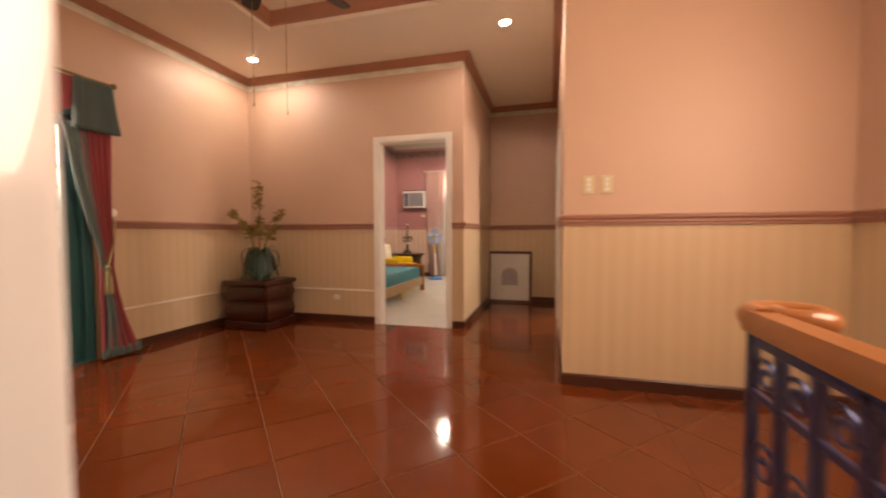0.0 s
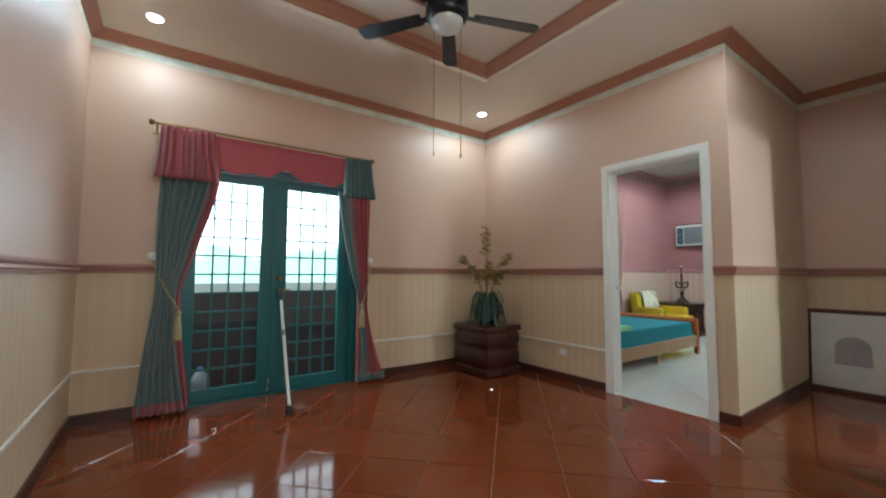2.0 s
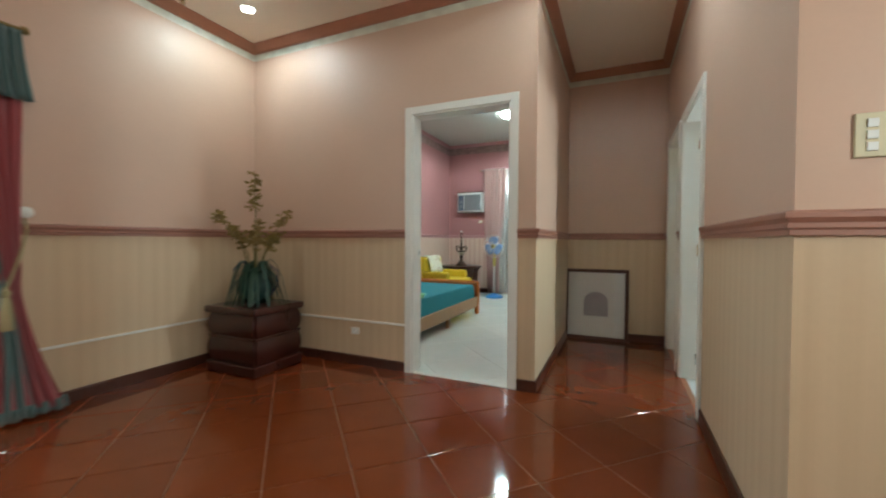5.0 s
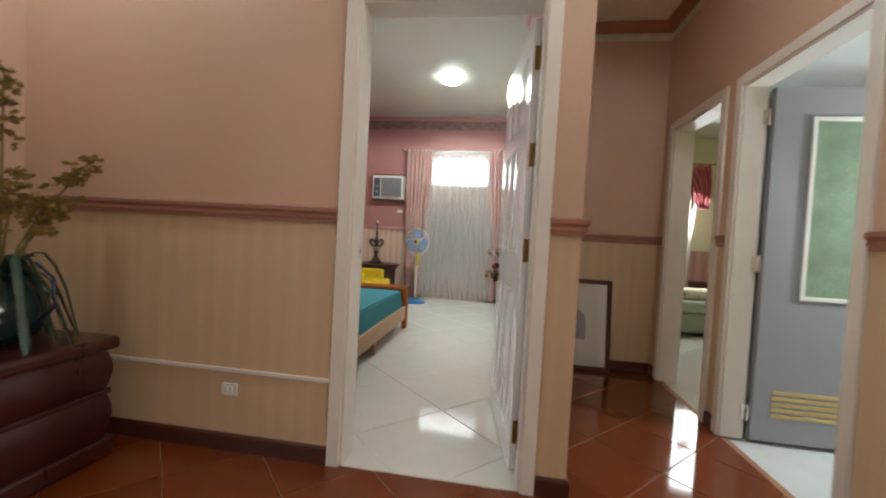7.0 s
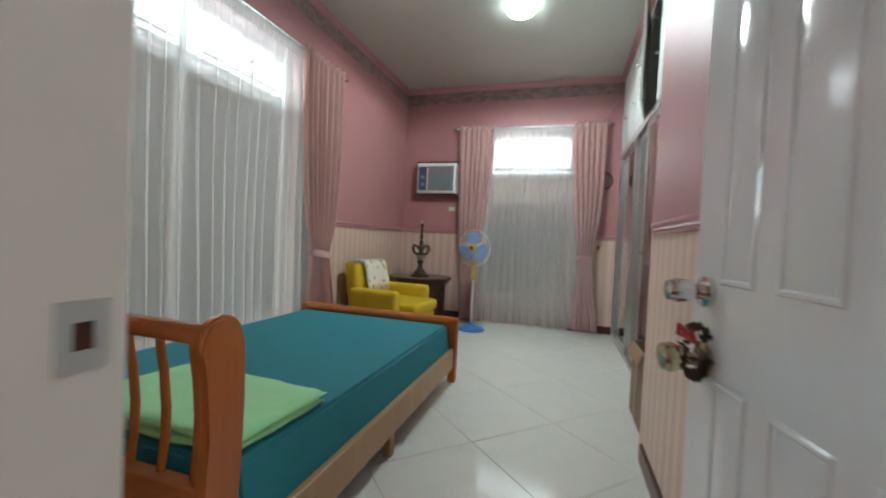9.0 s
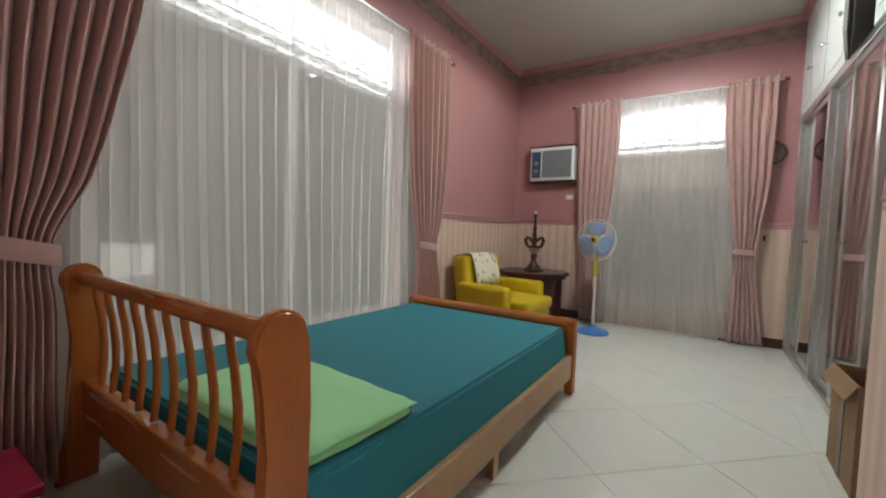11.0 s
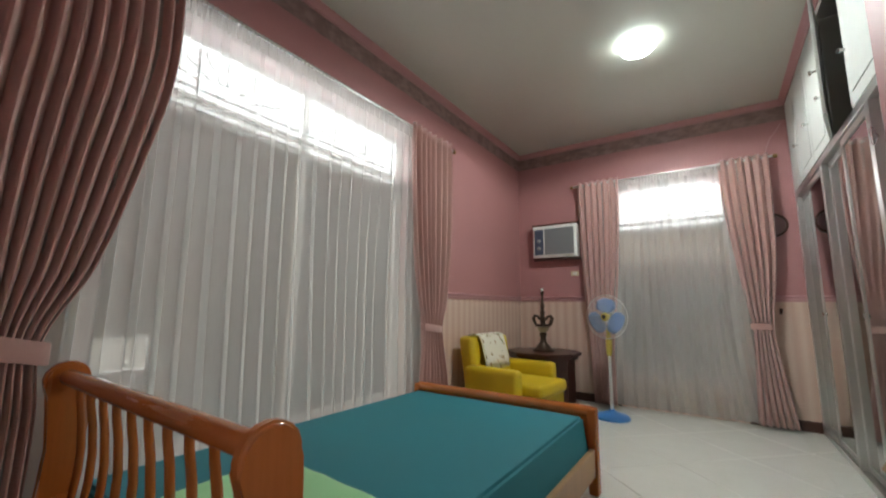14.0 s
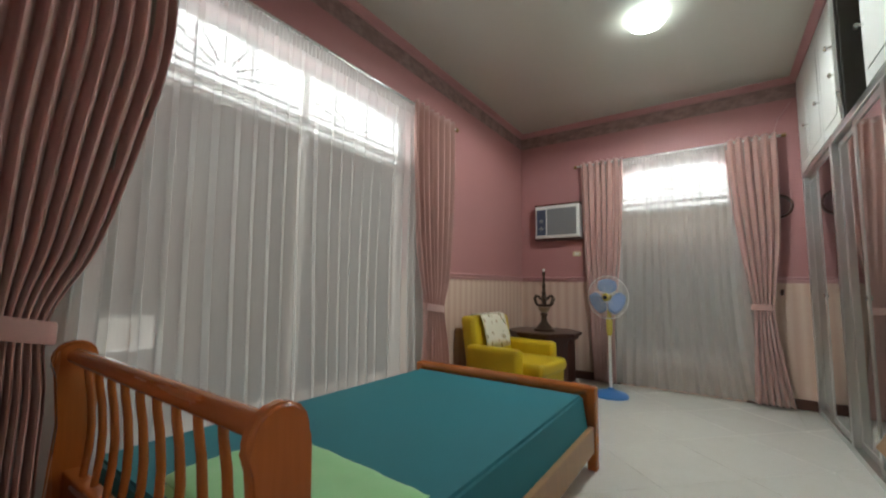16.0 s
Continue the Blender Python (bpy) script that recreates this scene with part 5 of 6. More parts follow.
PATCH = leaf_print("leaf_print_cotton", (0.74, 0.70, 0.58), (0.22, 0.26, 0.12), (0.50, 0.30, 0.16))
bm = bmesh.new()
rows = []
prof = [(-0.175 - 0.02, 0.50), (-0.205, 0.60), (-0.235, 0.70), (-0.258, 0.78), (-0.285, 0.832), (-0.35, 0.845), (-0.42, 0.828), (-0.445, 0.75), (-0.44, 0.66)]
for px_, pz in prof:
    rows.append([bm.verts.new((px_ + 0.012 + 0.004 * noise.noise((i, pz * 9, 2)), -0.24 + 0.045 * i + 0.02 * noise.noise((pz * 4, i * 0.4, 5)), pz)) for i in range(11)])
for a, b in zip(rows, rows[1:]):
    for i in range(10):
        bm.faces.new((a[i], a[i + 1], b[i + 1], b[i]))
cl = single("throw_cloth", bm, PATCH, "white cotton cloth with a small leaf print over the armchair", "cloth", smooth=True)
cl.matrix_world = pose(-1.84, 8.16, 0, 0, 0, -4)
cl.modifiers.new("thickness", "SOLIDIFY").thickness = 0.004

# ---- side table and lamp ----
stb = thing("side_table", (-1.88, 9.02, 0), "dark wooden octagonal side table in the corner", "table")
oct8 = [(math.cos(radians(22.5 + 45 * k)), math.sin(radians(22.5 + 45 * k))) for k in range(8)]
bm = prism(bmesh.new(), [(0.43 * a, 0.43 * b) for a, b in oct8], 0.57, 0.61)
bmesh.ops.bevel(bm, geom=list(bm.edges), offset=0.008, segments=2, affect="EDGES")
part("tabletop", bm, DARKWOOD, stb)
part("cornice", prism(bmesh.new(), [(0.39 * a, 0.39 * b) for a, b in oct8], 0.53, 0.57), DARKWOOD, stb)
part("cabinet_body", prism(bmesh.new(), [(0.35 * a, 0.35 * b) for a, b in oct8], 0.06, 0.53), DARKWOOD, stb)
part("plinth", prism(bmesh.new(), [(0.38 * a, 0.38 * b) for a, b in oct8], 0.0, 0.06), DARKWOOD, stb)
BRONZE = surf("dark_bronze", (0.07, 0.045, 0.03), 0.4, 0.6)
tl = thing("table_lamp", (-1.86, 8.98, 0.61), "bronze lamp base with crown ornament and no shade", "table lamp")
part("base", lathe(bmesh.new(), [(0.12, 0), (0.12, 0.02), (0.09, 0.035), (0.075, 0.06), (0.06, 0.075), (0.035, 0.11), (0.03, 0.16), (0.045, 0.19), (0.03, 0.215)], (0, 0, 0), 24), BRONZE, tl, "", True)
part("cup", lathe(bmesh.new(), [(0.03, 0.215), (0.055, 0.235), (0.07, 0.265), (0.06, 0.275), (0.02, 0.28)], (0, 0, 0), 24), surf("cream_ceramic", (0.5, 0.42, 0.28), 0.3), tl, "cream ceramic cup", True)
for k in range(6):
    a = math.pi / 3 * k
    c, s = math.cos(a), math.sin(a)
    part("crown_scroll", ring_tube(bmesh.new(), [(0.05 * c, 0.05 * s, 0.285), (0.10 * c, 0.10 * s, 0.31), (0.125 * c, 0.125 * s, 0.37), (0.10 * c, 0.10 * s, 0.41), (0.07 * c, 0.07 * s, 0.40), (0.04 * c, 0.04 * s, 0.36)], 0.011, 8), BRONZE, tl, "", True)
part("crown_ring", lathe(bmesh.new(), [(0.075, 0.282), (0.09, 0.285), (0.09, 0.305), (0.075, 0.308)], (0, 0, 0), 24, "Z", False), BRONZE, tl, "", True)
part("stem", lathe(bmesh.new(), [(0.018, 0.28), (0.018, 0.42), (0.03, 0.44), (0.016, 0.47), (0.024, 0.52), (0.014, 0.55), (0.012, 0.64), (0.018, 0.65), (0.018, 0.69)], (0, 0, 0), 16), BRONZE, tl, "", True)
part("socket", lathe(bmesh.new(), [(0.014, 0.69), (0.014, 0.72), (0.008, 0.725)], (0, 0, 0), 12), WHITE_PL, tl, "white socket", True)

# ---- stand fan ----
sf = thing("stand_fan", (-1.13, 8.93, 0), "blue and white stand fan with a yellow centre", "electric fan", -16)
part("base", lathe(bmesh.new(), [(0.17, 0), (0.172, 0.015), (0.15, 0.035), (0.08, 0.055), (0.03, 0.075), (0.025, 0.09)], (0, 0, 0), 28), BLUE, sf, "round blue base", True)
part("pole", lathe(bmesh.new(), [(0.016, 0.08), (0.016, 0.66)], (0, 0, 0), 14), WHITE_PL, sf, "", True)
part("neck", lathe(bmesh.new(), [(0.022, 0.62), (0.03, 0.66), (0.032, 0.78), (0.02, 0.82), (0.02, 0.90)], (0, 0, 0), 14), surf("yellow_plastic", (0.60, 0.50, 0.10), 0.4), sf, "yellow control neck", True)
part("motor", lathe(bmesh.new(), [(0.02, 0.16), (0.055, 0.14), (0.065, 0.08), (0.06, 0.0), (0.03, -0.01)], (0, 0, 1.02), 20, "Y"), WHITE_PL, sf, "", True)
BLADE = surf("blue_fan_blade", (0.20, 0.32, 0.58), 0.3, var=0.08)
for k in range(3):
    bm = bmesh.new()
    a0 = math.radians(90 + 120 * k)
    grid = []
    for i in range(7):
        r = 0.04 + 0.155 * i / 6
        half = radians(28 + 27 * math.sin(math.pi * min(1.0, i / 6 * 0.85 + 0.1)))
        grid.append([bm.verts.new((r * math.cos(a0 + half * (2 * j / 5 - 1)), -0.035 + 0.03 * (j / 5 - 0.5), 1.02 + r * math.sin(a0 + half * (2 * j / 5 - 1)))) for j in range(6)])
    for g, h in zip(grid, grid[1:]):
        for j in range(5):
            bm.faces.new((g[j], g[j + 1], h[j + 1], h[j]))
    bl = part("blade", bm, BLADE, sf, "translucent blue blade", True)
    bl.modifiers.new("thickness", "SOLIDIFY").thickness = 0.003
part("hub", lathe(bmesh.new(), [(0.045, -0.02), (0.045, -0.06), (0.03, -0.075), (0.002, -0.08)], (0, 0, 1.02), 20, "Y"), bpy.data.materials["yellow_plastic"], sf, "yellow centre cap", True)
part("badge", lathe(bmesh.new(), [(0.022, -0.078), (0.022, -0.083), (0.002, -0.084)], (0, 0, 1.02), 16, "Y"), BLACK, sf, "dark oval badge")
for side, dep in ((1, -0.085), (-1, 0.03)):
    cage = part("guard", ring_tube(bmesh.new(), [(0.225 * math.cos(2 * math.pi * k / 40), -0.025, 1.02 + 0.225 * math.sin(2 * math.pi * k / 40)) for k in range(41)], 0.005, 6, False), WHITE_PL, sf, "white wire guard", True)
    bm = bmesh.new()
    for k in range(44):
        a = 2 * math.pi * k / 44
        c, s = math.cos(a), math.sin(a)
        ring_tube(bm, [(0.045 * c, dep, 1.02 + 0.045 * s), (0.15 * c, dep, 1.02 + 0.15 * s), (0.21 * c, dep * 0.6 - 0.01, 1.02 + 0.21 * s), (0.225 * c, -0.025, 1.02 + 0.225 * s)], 0.0013, 4, False)
    part("wire_guard", bm, WHITE_PL, cage)

# ---- air conditioner, clock, ceiling lamp ----
def air_conditioner(at, w, h, d, label, body=WHITE_PL, grey=GREY_PL):
    ob = thing("air_conditioner", at, label, "air conditioner")
    part("case", B(-w / 2, 0, 0, w / 2, d, h, bevel=0.008), body, ob)
    part("bezel", B(-w / 2 + 0.015, -0.012, 0.02, w / 2 - 0.015, 0.0, h - 0.02, bevel=0.004), body, ob)
    part("control_panel", B(-w / 2 + 0.03, -0.018, 0.035, -w / 2 + 0.15, -0.012, h - 0.05, bevel=0.002), surf("dark_control_panel", (0.06, 0.08, 0.13), 0.3), ob, "dark control panel")
    for z in (0.12, 0.22):
        part("control_knob", lathe(bmesh.new(), [(0.025, -0.018), (0.025, -0.03), (0.018, -0.036), (0.002, -0.037)], (-w / 2 + 0.09, 0, z), 16, "Y"), grey, ob, "", True)
    part("grille_back", B(-w / 2 + 0.165, -0.0135, 0.035, w / 2 - 0.03, -0.012, h - 0.05), grey, ob)
    n = 14
    for k in range(n):
        z = 0.038 + (h - 0.092) * k / (n - 1)
        part("louvre", B(-w / 2 + 0.165, -0.02, z, w / 2 - 0.03, -0.0136, z + 0.009), grey, ob, "grey louvre")
    return ob


air_conditioner((-1.84, 9.40, 1.75), 0.57, 0.42, 0.15, "white window air conditioner with a dark grille, mounted high")
part("wall_sleeve", B(-0.30, 0.03, -0.02, 0.30, 0.148, -0.001), BASE, bpy.data.objects["air_conditioner"], "dark wooden support")
part("wall_trim", B(-0.30, 0.02, 0.421, 0.30, 0.148, 0.445), BASE, bpy.data.objects["air_conditioner"], "dark wooden trim")
ck = thing("wall_clock", (0.355, BN, 1.95), "dark round wall clock half behind the drape", "clock")
part("rim", lathe(bmesh.new(), [(0.095, 0.0), (0.12, 0.0), (0.12, -0.03), (0.10, -0.035), (0.095, -0.012)], (0, 0, 0), 28, "Y", False), BASE, ck, "dark rim", True)
part("face", lathe(bmesh.new(), [(0.002, -0.008), (0.095, -0.008), (0.095, -0.004), (0.002, -0.004)], (0, 0, 0), 28, "Y"), surf("clock_face", (0.26, 0.14, 0.15), 0.3), ck)
bl = thing("ceiling_lamp", (-0.55, 7.76, ZB), "lit round flush ceiling lamp", "ceiling light")
part("base_ring", lathe(bmesh.new(), [(0.13, 0.0), (0.132, -0.015), (0.126, -0.02)], (0, 0, 0), 28), WHITE_PL, bl, "", True)
part("diffuser", lathe(bmesh.new(), [(0.136, -0.012), (0.14, -0.03), (0.12, -0.06), (0.07, -0.082), (0.002, -0.09)], (0, 0, 0), 28), glow("lamp_diffuser", (0.86, 1.0, 0.96), 30.0), bl, "glowing diffuser", True)
wire = single("loose_cable", ring_tube(bmesh.new(), [(0.36, BN - 0.008, 2.72), (0.40, BN - 0.008, 2.85), (0.46, BN - 0.008, 2.93), (0.50, BN - 0.01, 3.0)], 0.006, 6), DADO_PINK, "thin pink cable run up the wall", "cable", smooth=True)

# ---- wardrobe ----
wd = thing("wardrobe", (0, 0, 0), "built-in wardrobe with aluminium framed mirror doors", "wardrobe")
WY0, WY1, WX = 6.49, 9.54, 0.55
WHITE_LAM = surf("white_laminate", (0.66, 0.68, 0.65), 0.35, var=0.04)
# Near-black: the shade inside the open cupboard is put into the back panel's colour.
INNER_SHADE = surf("cupboard_inside_shade", (0.02, 0.018, 0.02), 0.8)
part("plinth", B(WX, WY0, 0, 1.19, WY1, 0.05), ALU, wd)
part("back_panel", B(1.15, WY0, 0.05, 1.18, WY1, 3.22), INNER_SHADE, wd)
part("divider_shelf", B(WX, WY0, 2.20, 1.15, WY1, 2.25, bevel=0.003), ALU, wd)
part("top_filler", B(WX, WY0, 3.15, 1.15, WY1, ZB - 0.002), WHITE_LAM, wd)
bays = (WY0, 7.30, 8.42, WY1)
for y in bays:
    y0 = min(max(y - 0.03, WY0), WY1 - 0.06)
    part("upright", B(WX, y0, 0.05, WX + 0.06, y0 + 0.06, 2.20, bevel=0.003), ALU, wd)
for k, (a, b) in enumerate(zip(bays, bays[1:])):
    m = (a + b) / 2
    for j, (p, q) in enumerate(((a + 0.03, m + 0.03), (m - 0.03, b - 0.03))):
        x = WX + 0.012 + 0.028 * j
        d = part("sliding_door", B(x, p, 0.055, x + 0.022, p + 0.035, 2.195, bevel=0.002), ALU, wd, "aluminium framed mirror door")
        part("stile", B(x, q - 0.035, 0.055, x + 0.022, q, 2.195, bevel=0.002), ALU, d)
        part("rail", B(x, p + 0.035, 0.055, x + 0.022, q - 0.035, 0.10), ALU, d)
        part("rail", B(x, p + 0.035, 2.15, x + 0.022, q - 0.035, 2.195), ALU, d)
        part("mirror", B(x + 0.006, p + 0.035, 0.10, x + 0.012, q - 0.035, 2.15), MIRROR, d, "mirror panel")
        part("pull", lathe(bmesh.new(), [(0.016, 0.0), (0.018, -0.006), (0.010, -0.010)], (x, (p + 0.018) if j else (q - 0.018), 1.08), 12, "X"), CHROME, d, "", True)
ups = [WY0, 7.0, 7.52, 8.05, 8.55, 9.05, WY1]
for k, (a, b) in enumerate(zip(ups, ups[1:])):
    part("partition", B(WX + 0.02, b - 0.02, 2.25, 1.15, b - 0.002, 3.15), WHITE_LAM, wd)
    if k == 2:
        # the leaf that stands open, hinged at its far side
        bm = B(0, -0.515, 0, 0.018, 0, 0.86, bevel=0.002)
        od = part("cupboard_door", bm, WHITE_LAM, wd, "white cupboard door left open")
        od.matrix_local = pose(WX - 0.004, b - 0.004, 2.27, 0, 0, -13)
        part("knob", lathe(bmesh.new(), [(0.008, 0), (0.008, -0.02), (0.018, -0.028), (0.012, -0.04)], (0, -0.46, 0.30), 12, "X"), CHROME, od, "", True)
        continue
    d = part("cupboard_door", B(WX - 0.002, a + 0.004, 2.255, WX + 0.018, b - 0.004, 3.145, bevel=0.003), WHITE_LAM, wd, "white cupboard door")
    part("panel_bead", B(WX - 0.008, a + 0.07, 2.33, WX - 0.003, b - 0.07, 3.07, bevel=0.002), WHITE_LAM, d)
    part("knob", lathe(bmesh.new(), [(0.008, 0), (0.008, -0.02), (0.018, -0.028), (0.012, -0.04)], (WX - 0.002, b - 0.05 if k < 2 else a + 0.05, 2.60), 12, "X"), CHROME, d, "chrome knob", True)

cb = thing("cardboard_box", (0.485, 6.93, 0), "open brown cardboard box standing on the floor", "box", 0)
for x0, y0, x1, y1 in ((-0.06, -0.20, -0.055, 0.20), (0.055, -0.20, 0.06, 0.20), (-0.055, -0.20, 0.055, -0.195), (-0.055, 0.195, 0.055, 0.20)):
    part("side", B(x0, y0, 0, x1, y1, 0.48), CARD, cb)
part("bottom", B(-0.055, -0.195, 0, 0.055, 0.195, 0.006), CARD, cb)
fl = part("flap", B(-0.08, -0.195, 0, 0, 0.195, 0.004), CARD, cb)
fl.matrix_local = pose(-0.060, 0, 0.48, 0, -62, 0)
part("tape", B(-0.0625, -0.03, 0.0, -0.0605, 0.03, 0.48), BASE, cb, "brown tape strip")
plate((BE, 4.98, 0.30), "x", -1, 0.075, 0.115, [(-0.012, 0.012, -0.03, -0.005), (-0.012, 0.012, 0.005, 0.03)], "white outlet low on the pink wall", "power_outlet", "outlet", WHITE_PL)

loop = [(-1.62 + 0.05 * math.cos(t) + 0.03 * math.cos(2 * t), 0.98 + 0.03 * math.sin(t), 0.003) for t in [2 * math.pi * k / 30 for k in range(27)]]
single("plastic_strap", ring_tube(bmesh.new(), loop[:16], 0.002, 6), WHITE_PL, "thin white plastic strap lying on the red tiles", "strap", smooth=True)

# ---- second bedroom, seen through its doorway ----
SOFA = surf("pale_green_upholstery", (0.42, 0.48, 0.40), 0.85, var=0.12, bump=0.2, fine=150)
so = thing("sofa_bed", (2.75, 8.45, 0), "pale green upholstered sofa bed with a pillow", "sofa")
part("base", cushion(-0.75, -0.40, 0.04, 0.47, 0.45, 0.30, 0.04), SOFA, so, "", True)
part("seat", cushion(-0.75, -0.42, 0.30, 0.49, 0.45, 0.46, 0.06), SOFA, so, "", True)
part("back_cushion", cushion(-0.75, 0.18, 0.44, -0.1, 0.48, 0.85, 0.09), SOFA, so, "", True)
pw = part("pillow", cushion(-0.15, -0.25, 0.46, 0.42, 0.15, 0.60, 0.069), PATCH, so, "soft printed pillow", True)
hb = thing("bed_headboard", (3.75, 9.0, 0), "dark red wooden headboard against the striped wall", "headboard")
part("panel", B(-0.6, 0.06, 0, 0.9, 0.12, 0.62, bevel=0.02), wood("cherry_wood", (0.07, 0.012, 0.008), (0.14, 0.03, 0.016)), hb)
part("rail", B(-0.6, 0.03, 0.58, 0.9, 0.14, 0.66, bevel=0.015), bpy.data.materials["cherry_wood"], hb)
air_conditioner((3.92, 9.05, 1.60), 0.50, 0.36, 0.15, "cream window air conditioner on a cream wall", BEIGE_PL, BEIGE_PL)
bk = thing("bunk_bed", (3.74, 8.02, 0), "white bunk bed end with a ladder", "bunk bed", -14)
for x in (-0.04, 0.17):
    part("post", B(x - 0.025, -0.025, 0, x + 0.025, 0.025, 1.82, bevel=0.008), WHITE_PL, bk)
for k in range(7):
    part("rung", B(-0.015, -0.015, 0.16 + 0.25 * k, 0.145, 0.015, 0.195 + 0.25 * k, bevel=0.006), WHITE_PL, bk)
part("upper_rail", B(-0.06, 0.027, 1.48, 0.85, 0.055, 1.58, bevel=0.008), WHITE_PL, bk)
part("upper_deck", B(-0.06, 0.055, 1.46, 0.85, 0.9, 1.52), WHITE_PL, bk)
PALE_BLUE = surf("pale_blue_cotton", (0.34, 0.50, 0.58), 0.85, var=0.1)
duv = thing("folded_duvet", (3.80, 8.07, 1.52), "pale blue folded duvet on the upper bunk", "bedding", -14)
for k, (w, h) in enumerate(((0.56, 0.15), (0.50, 0.13), (0.44, 0.11))):
    z = (0.0, 0.145, 0.27)[k]
    part("fold", cushion(-0.02 + 0.02 * k, 0.03, z, -0.02 + w, 0.55, z + h, 0.05), PALE_BLUE, duv, "", True)

sc = thing("curtain", (0, 0, 0), "pale curtain under a red swag at a bright window", "curtain")
cloth_part("drape", cloth("y", 8.95, [(2.3, 2.62, 3.16, 1.0), (1.5, 2.62, 3.1, 1.0), (0.6, 2.62, 3.05, 1.0)], 6, 0.03, nz=12, seed=31.0), SHEER, sc, "pale sheer drape", 0)
cloth_part("swag", cloth("y", 8.90, [(2.40, 2.62, 3.26, 0.8), (2.15, 2.9, 3.28, 1.0), (1.75, 3.12, 3.26, 1.0)], 5, 0.03, nz=12, seed=32.0), RED_CLOTH, sc, "red swag")
part("pole", ring_tube(bmesh.new(), [(2.55, 8.92, 2.42), (3.35, 8.92, 2.42)], 0.012), BRASS, sc, "", True)

# ---- outdoors ----
GRASS = surf("grass_ground", (0.06, 0.09, 0.035), 0.9, var=0.4, scale=0.6)
structure("ground", B(-400, -400, -3.6, 400, 400, -3.5), GRASS, "green ground around the house", "ground")
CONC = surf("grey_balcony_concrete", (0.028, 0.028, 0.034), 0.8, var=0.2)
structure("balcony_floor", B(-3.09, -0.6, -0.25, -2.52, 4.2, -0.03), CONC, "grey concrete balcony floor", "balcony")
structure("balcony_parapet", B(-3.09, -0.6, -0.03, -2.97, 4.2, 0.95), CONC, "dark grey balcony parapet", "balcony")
structure("parapet_cap", B(-3.12, -0.6, 0.95, -2.94, 4.2, 1.05, bevel=0.01), PLAIN, "white parapet coping", "balcony")
jug = thing("plastic_jug", (-2.80, 0.98, -0.03), "cloudy plastic jug standing on the balcony", "jug")
part("body", lathe(bmesh.new(), [(0.06, 0), (0.085, 0.012), (0.09, 0.10), (0.085, 0.16), (0.05, 0.21), (0.025, 0.235)], (0, 0, 0), 20), surf("cloudy_plastic", (0.20, 0.23, 0.25), 0.2), jug, "", True)
part("cap", lathe(bmesh.new(), [(0.026, 0.235), (0.026, 0.262), (0.02, 0.266)], (0, 0, 0), 14), BLUE, jug, "blue cap", True)
ROOF = surf("orange_roof_tile", (0.42, 0.17, 0.07), 0.7, var=0.3, scale=4)
HOUSEW = surf("cream_house_wall", (0.52, 0.48, 0.42), 0.8, var=0.12)


def neighbour(at, rz, w, d, h, label, rise=0.9):
    ob = thing("neighbour_house", at, label, "house", rz)
    part("wall", B(-w / 2, -d / 2, 0, w / 2, d / 2, h), HOUSEW, ob)
    bm = bmesh.new()
    prism(bm, [(-d / 2 - 0.5, h), (d / 2 + 0.5, h), (0, h + rise)], -w / 2 - 0.4, w / 2 + 0.4, "X")
    part("roof", bm, ROOF, ob, "orange tiled roof")
    for k in range(int(w // 2.2)):
        x = -w / 2 + 1.0 + 2.2 * k
        for s in (-1, 1):
            y = s * d / 2
            win = part("window", B(x, min(y, y + s * 0.03), h - 2.0, x + 1.0, max(y, y + s * 0.03), h - 0.8), GREY_PL, ob, "dark window")
            part("sill", B(x - 0.05, min(y, y + s * 0.08), h - 2.08, x + 1.05, max(y, y + s * 0.08), h - 2.0), PLAIN, win)
    return ob


neighbour((-11.0, 14.0, -3.5), 90, 12, 6, 7.3, "cream two-storey house with an orange roof close by", 2.2)
neighbour((-0.5, 17.2, -3.5), 0, 9, 7, 5.0, "cream two-storey house with an orange roof behind")


# Flat cut-out that glows: daylight haze over the trees is put into its emission.
TREELINE = glow("glowing_treeline", (0.50, 0.82, 0.64), 1.25)
rng = random.Random(12)
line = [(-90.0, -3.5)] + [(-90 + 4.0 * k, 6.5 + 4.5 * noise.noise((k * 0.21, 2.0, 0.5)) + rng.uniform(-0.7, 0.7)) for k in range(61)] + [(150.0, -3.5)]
structure("backdrop_trees", prism(bmesh.new(), line, -86.0, -85.0, "X"), TREELINE, "glowing pale green backdrop cut as a line of distant trees", "trees")

HAZE = glow("overcast_sky", (0.97, 1.0, 1.0), 2.4)
structure("backdrop_west", B(-90, -90, -3.5, -89, 160, 160), HAZE, "bright overcast sky in the distance", "sky")
structure("backdrop_north", B(-90, 160, -3.5, 90, 161, 160), HAZE, "bright overcast sky in the distance", "sky")


# ---- floors, tile by tile ----
def clip_rect(poly, x0, y0, x1, y1):
    for ax, lim, sign in ((0, x0, 1), (0, x1, -1), (1, y0, 1), (1, y1, -1)):
        out = []
        for i, p in enumerate(poly):
            q = poly[(i + 1) % len(poly)]
            a, b = sign * (p[ax] - lim), sign * (q[ax] - lim)
            if a >= 0:
                out.append(p)
            if a * b < 0:
                s = a / (a - b)
                out.append((p[0] + s * (q[0] - p[0]), p[1] + s * (q[1] - p[1])))
        poly = out
        if len(poly) < 3:
            return []
    return poly


def poly_area(p):
    return abs(sum(p[i][0] * p[(i + 1) % len(p)][1] - p[(i + 1) % len(p)][0] * p[i][1] for i in range(len(p)))) / 2


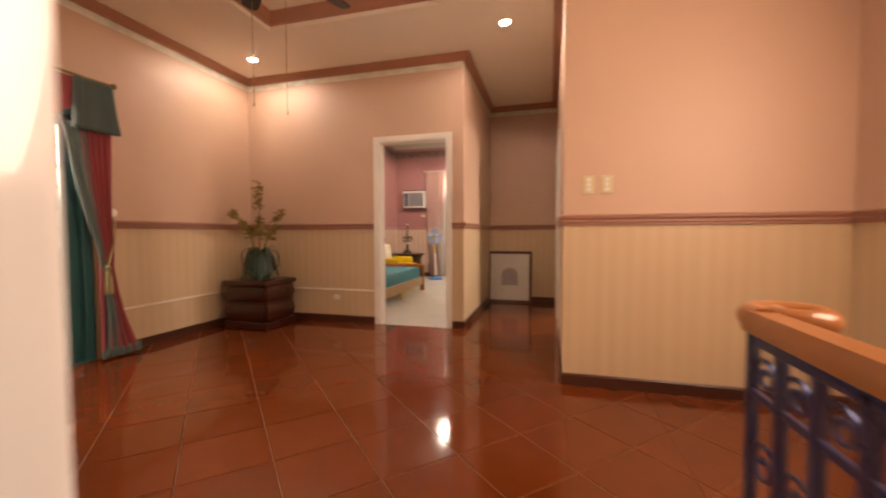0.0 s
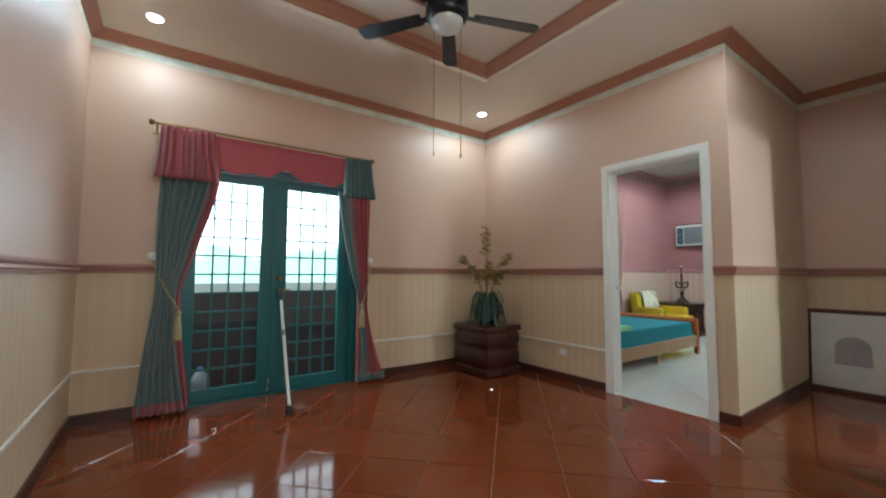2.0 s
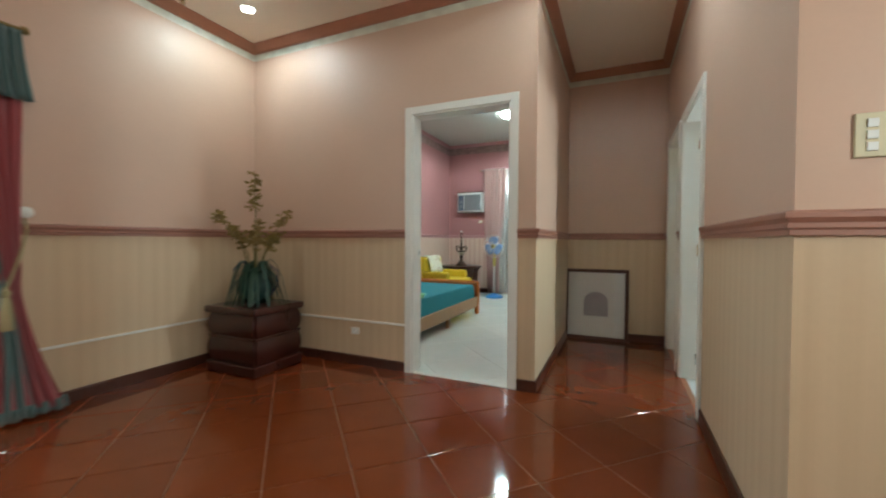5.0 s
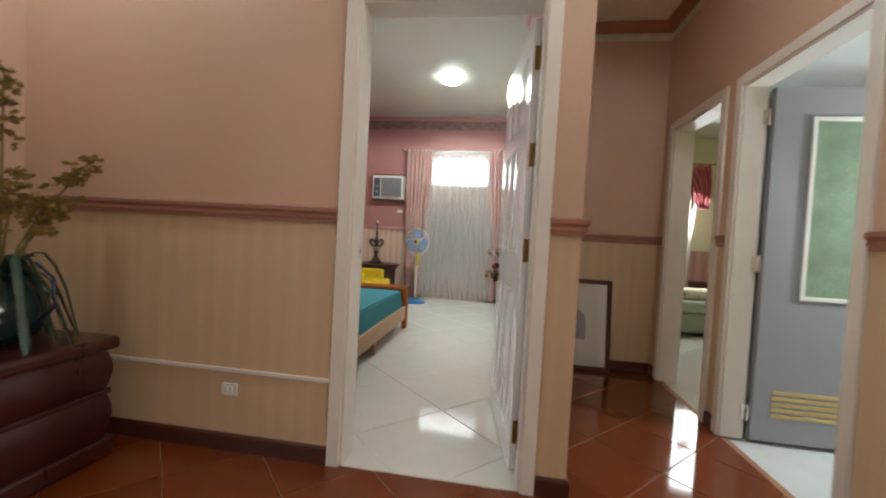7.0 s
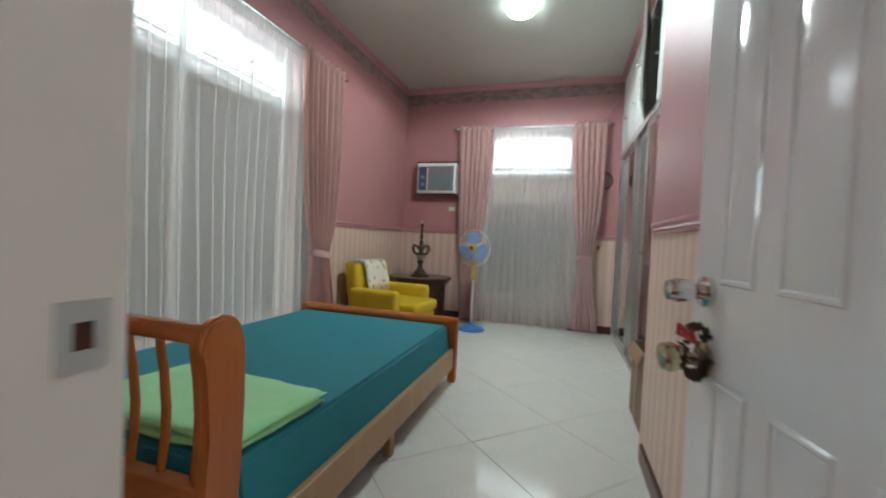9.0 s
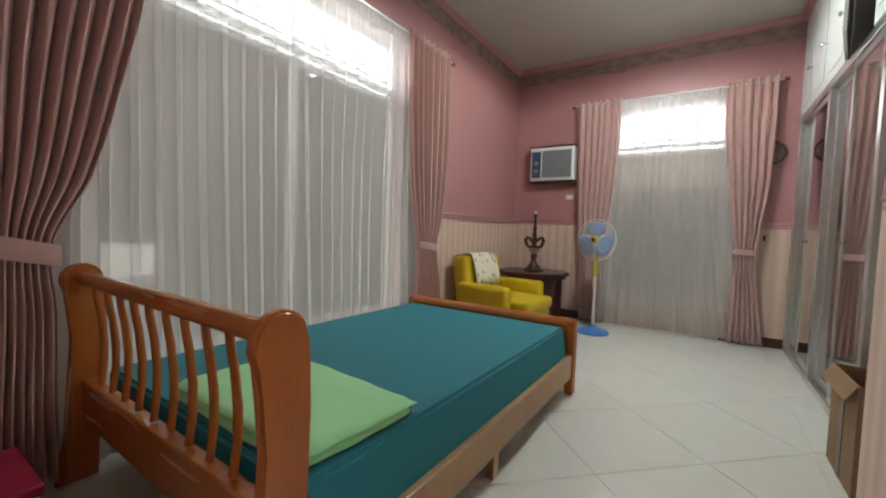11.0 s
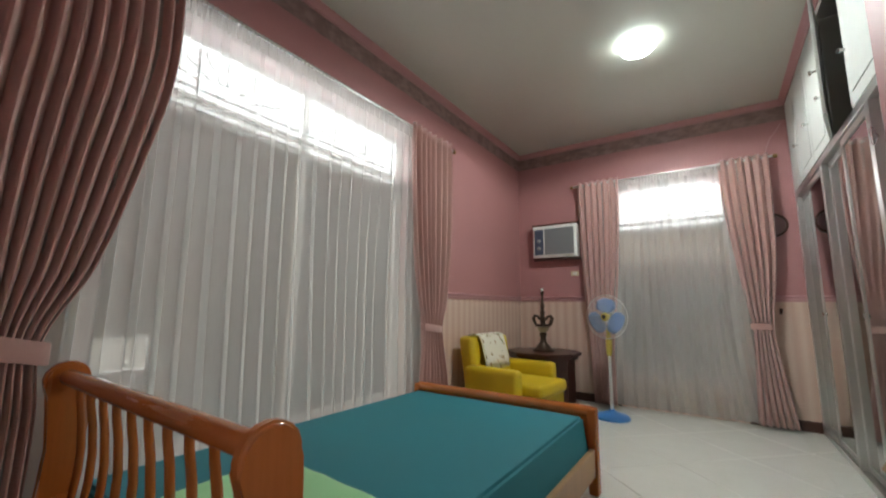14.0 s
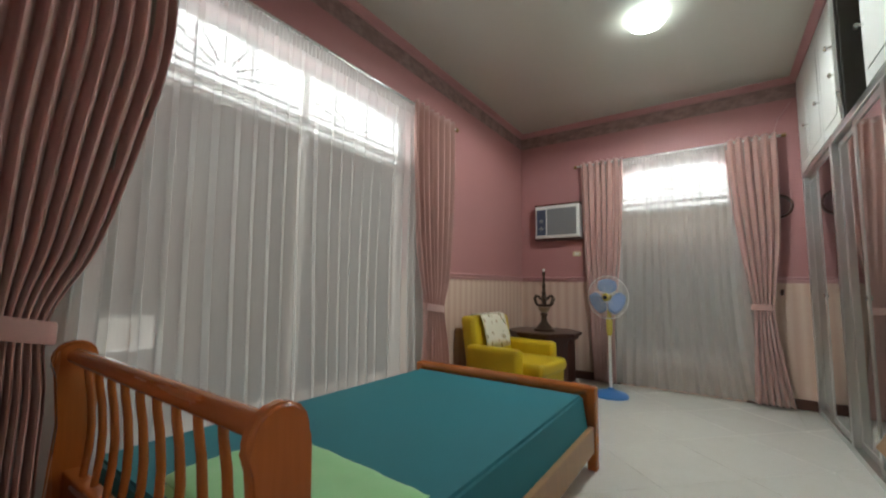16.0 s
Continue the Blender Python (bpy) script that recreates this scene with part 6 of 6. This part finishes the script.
def tile_mesh(poly, cx, cy, material, top):
    bm = bmesh.new()
    ch = 0.0025
    k = len(poly)
    mx, my = sum(p[0] for p in poly) / k, sum(p[1] for p in poly) / k

    def inset(p):
        d = Vector((mx - p[0], my - p[1]))
        d = d.normalized() * ch * 1.4 if d.length > 0 else d
        return p[0] + d.x, p[1] + d.y
    lo = [bm.verts.new((x - cx, y - cy, top - 0.008)) for x, y in poly]
    md = [bm.verts.new((x - cx, y - cy, top - 0.0015)) for x, y in poly]
    hi = [bm.verts.new((inset(p)[0] - cx, inset(p)[1] - cy, top)) for p in poly]
    bm.faces.new(hi)
    for a, b in ((lo, md), (md, hi)):
        for i in range(k):
            bm.faces.new((a[i], a[(i + 1) % k], b[(i + 1) % k], b[i]))
    return finish(bm, "tile", material)


def tiled(floor, rects, side, ou, ov, material, joint, top=0.0, diagonal=True):
    """Square tiles laid over the rectangles; whole tiles share one mesh."""
    whole = None
    c = math.sqrt(0.5) if diagonal else 1.0
    x0, y0 = min(r[0] for r in rects), min(r[1] for r in rects)
    x1, y1 = max(r[2] for r in rects), max(r[3] for r in rects)
    span = int((abs(x1 - x0) + abs(y1 - y0)) / side) + 30
    h = (side - joint) / 2
    for i in range(-span, span):
        for j in range(-span, span):
            u, v = ou + (i + 0.5) * side, ov + (j + 0.5) * side
            if diagonal:
                to = lambda a, b: ((a + b) * c, (a - b) * c)
            else:
                to = lambda a, b: (a, b)
            cx, cy = to(u, v)
            if not (x0 - side < cx < x1 + side and y0 - side < cy < y1 + side):
                continue
            quad = [to(u - h, v - h), to(u + h, v - h), to(u + h, v + h), to(u - h, v + h)]
            for r in rects:
                p = clip_rect(quad, *r)
                if len(p) < 3 or poly_area(p) < 0.0006:
                    continue
                if len(p) == 4 and abs(poly_area(p) - 4 * h * h) < 1e-6:
                    if whole is None:
                        whole = tile_mesh(quad, cx, cy, material, 0)
                    me = whole
                else:
                    me = tile_mesh(p, cx, cy, material, 0)
                ob = new("tile", me)
                ob.location = (cx, cy, top)
                ob.parent = floor


floor = structure("floor", B(-2.52, -2.4, -0.15, 2.16, 4.25, -0.0035), GROUT, "glossy brick-red tiles laid diagonally with pale joints", "floor")
part("slab", B(2.16, 1.30, -0.15, 3.30, 2.92, -0.0035), GROUT, floor)
part("slab", B(0.48, 4.25, -0.15, 1.66, 6.35, -0.0035), GROUT, floor)
tiled(floor, [(XW, YS, HX1, YN), (HX1, YS, 2.16, YE), (HX0, YN, HX1, HY), (2.16, 1.30, 3.30, YE), (0.9, -0.6, 2.16, YS)], 0.40, 0.0, -0.05, RED_TILE, 0.005)
floor_b = structure("floor_bedroom", B(-2.58, 4.25, -0.15, 0.48, 9.75, -0.0035), GROUT_W, "glossy white tiles laid diagonally", "floor")
part("slab", B(0.48, 6.35, -0.15, 1.30, 9.75, -0.0035), GROUT_W, floor_b)
tiled(floor_b, [(BW, YN + 0.005, BE, BN), (BE, 6.48, 1.20, BN)], 0.60, 4.07, -4.77, WHITE_TILE, 0.0035)
floor_c = structure("floor_second_bedroom", B(1.66, 5.22, -0.15, 4.9, 9.3, -0.0035), GROUT_W, "glossy white tiles", "floor")
tiled(floor_c, [(1.66, 5.36, 1.76, 6.12), (1.76, 5.24, 4.8, 9.2)], 0.60, 0.1, 0.2, WHITE_TILE, 0.004)
structure("floor_bath", B(1.66, 2.92, -0.15, 3.4, 5.22, -0.012), BATH, "pale bathroom floor", "floor")
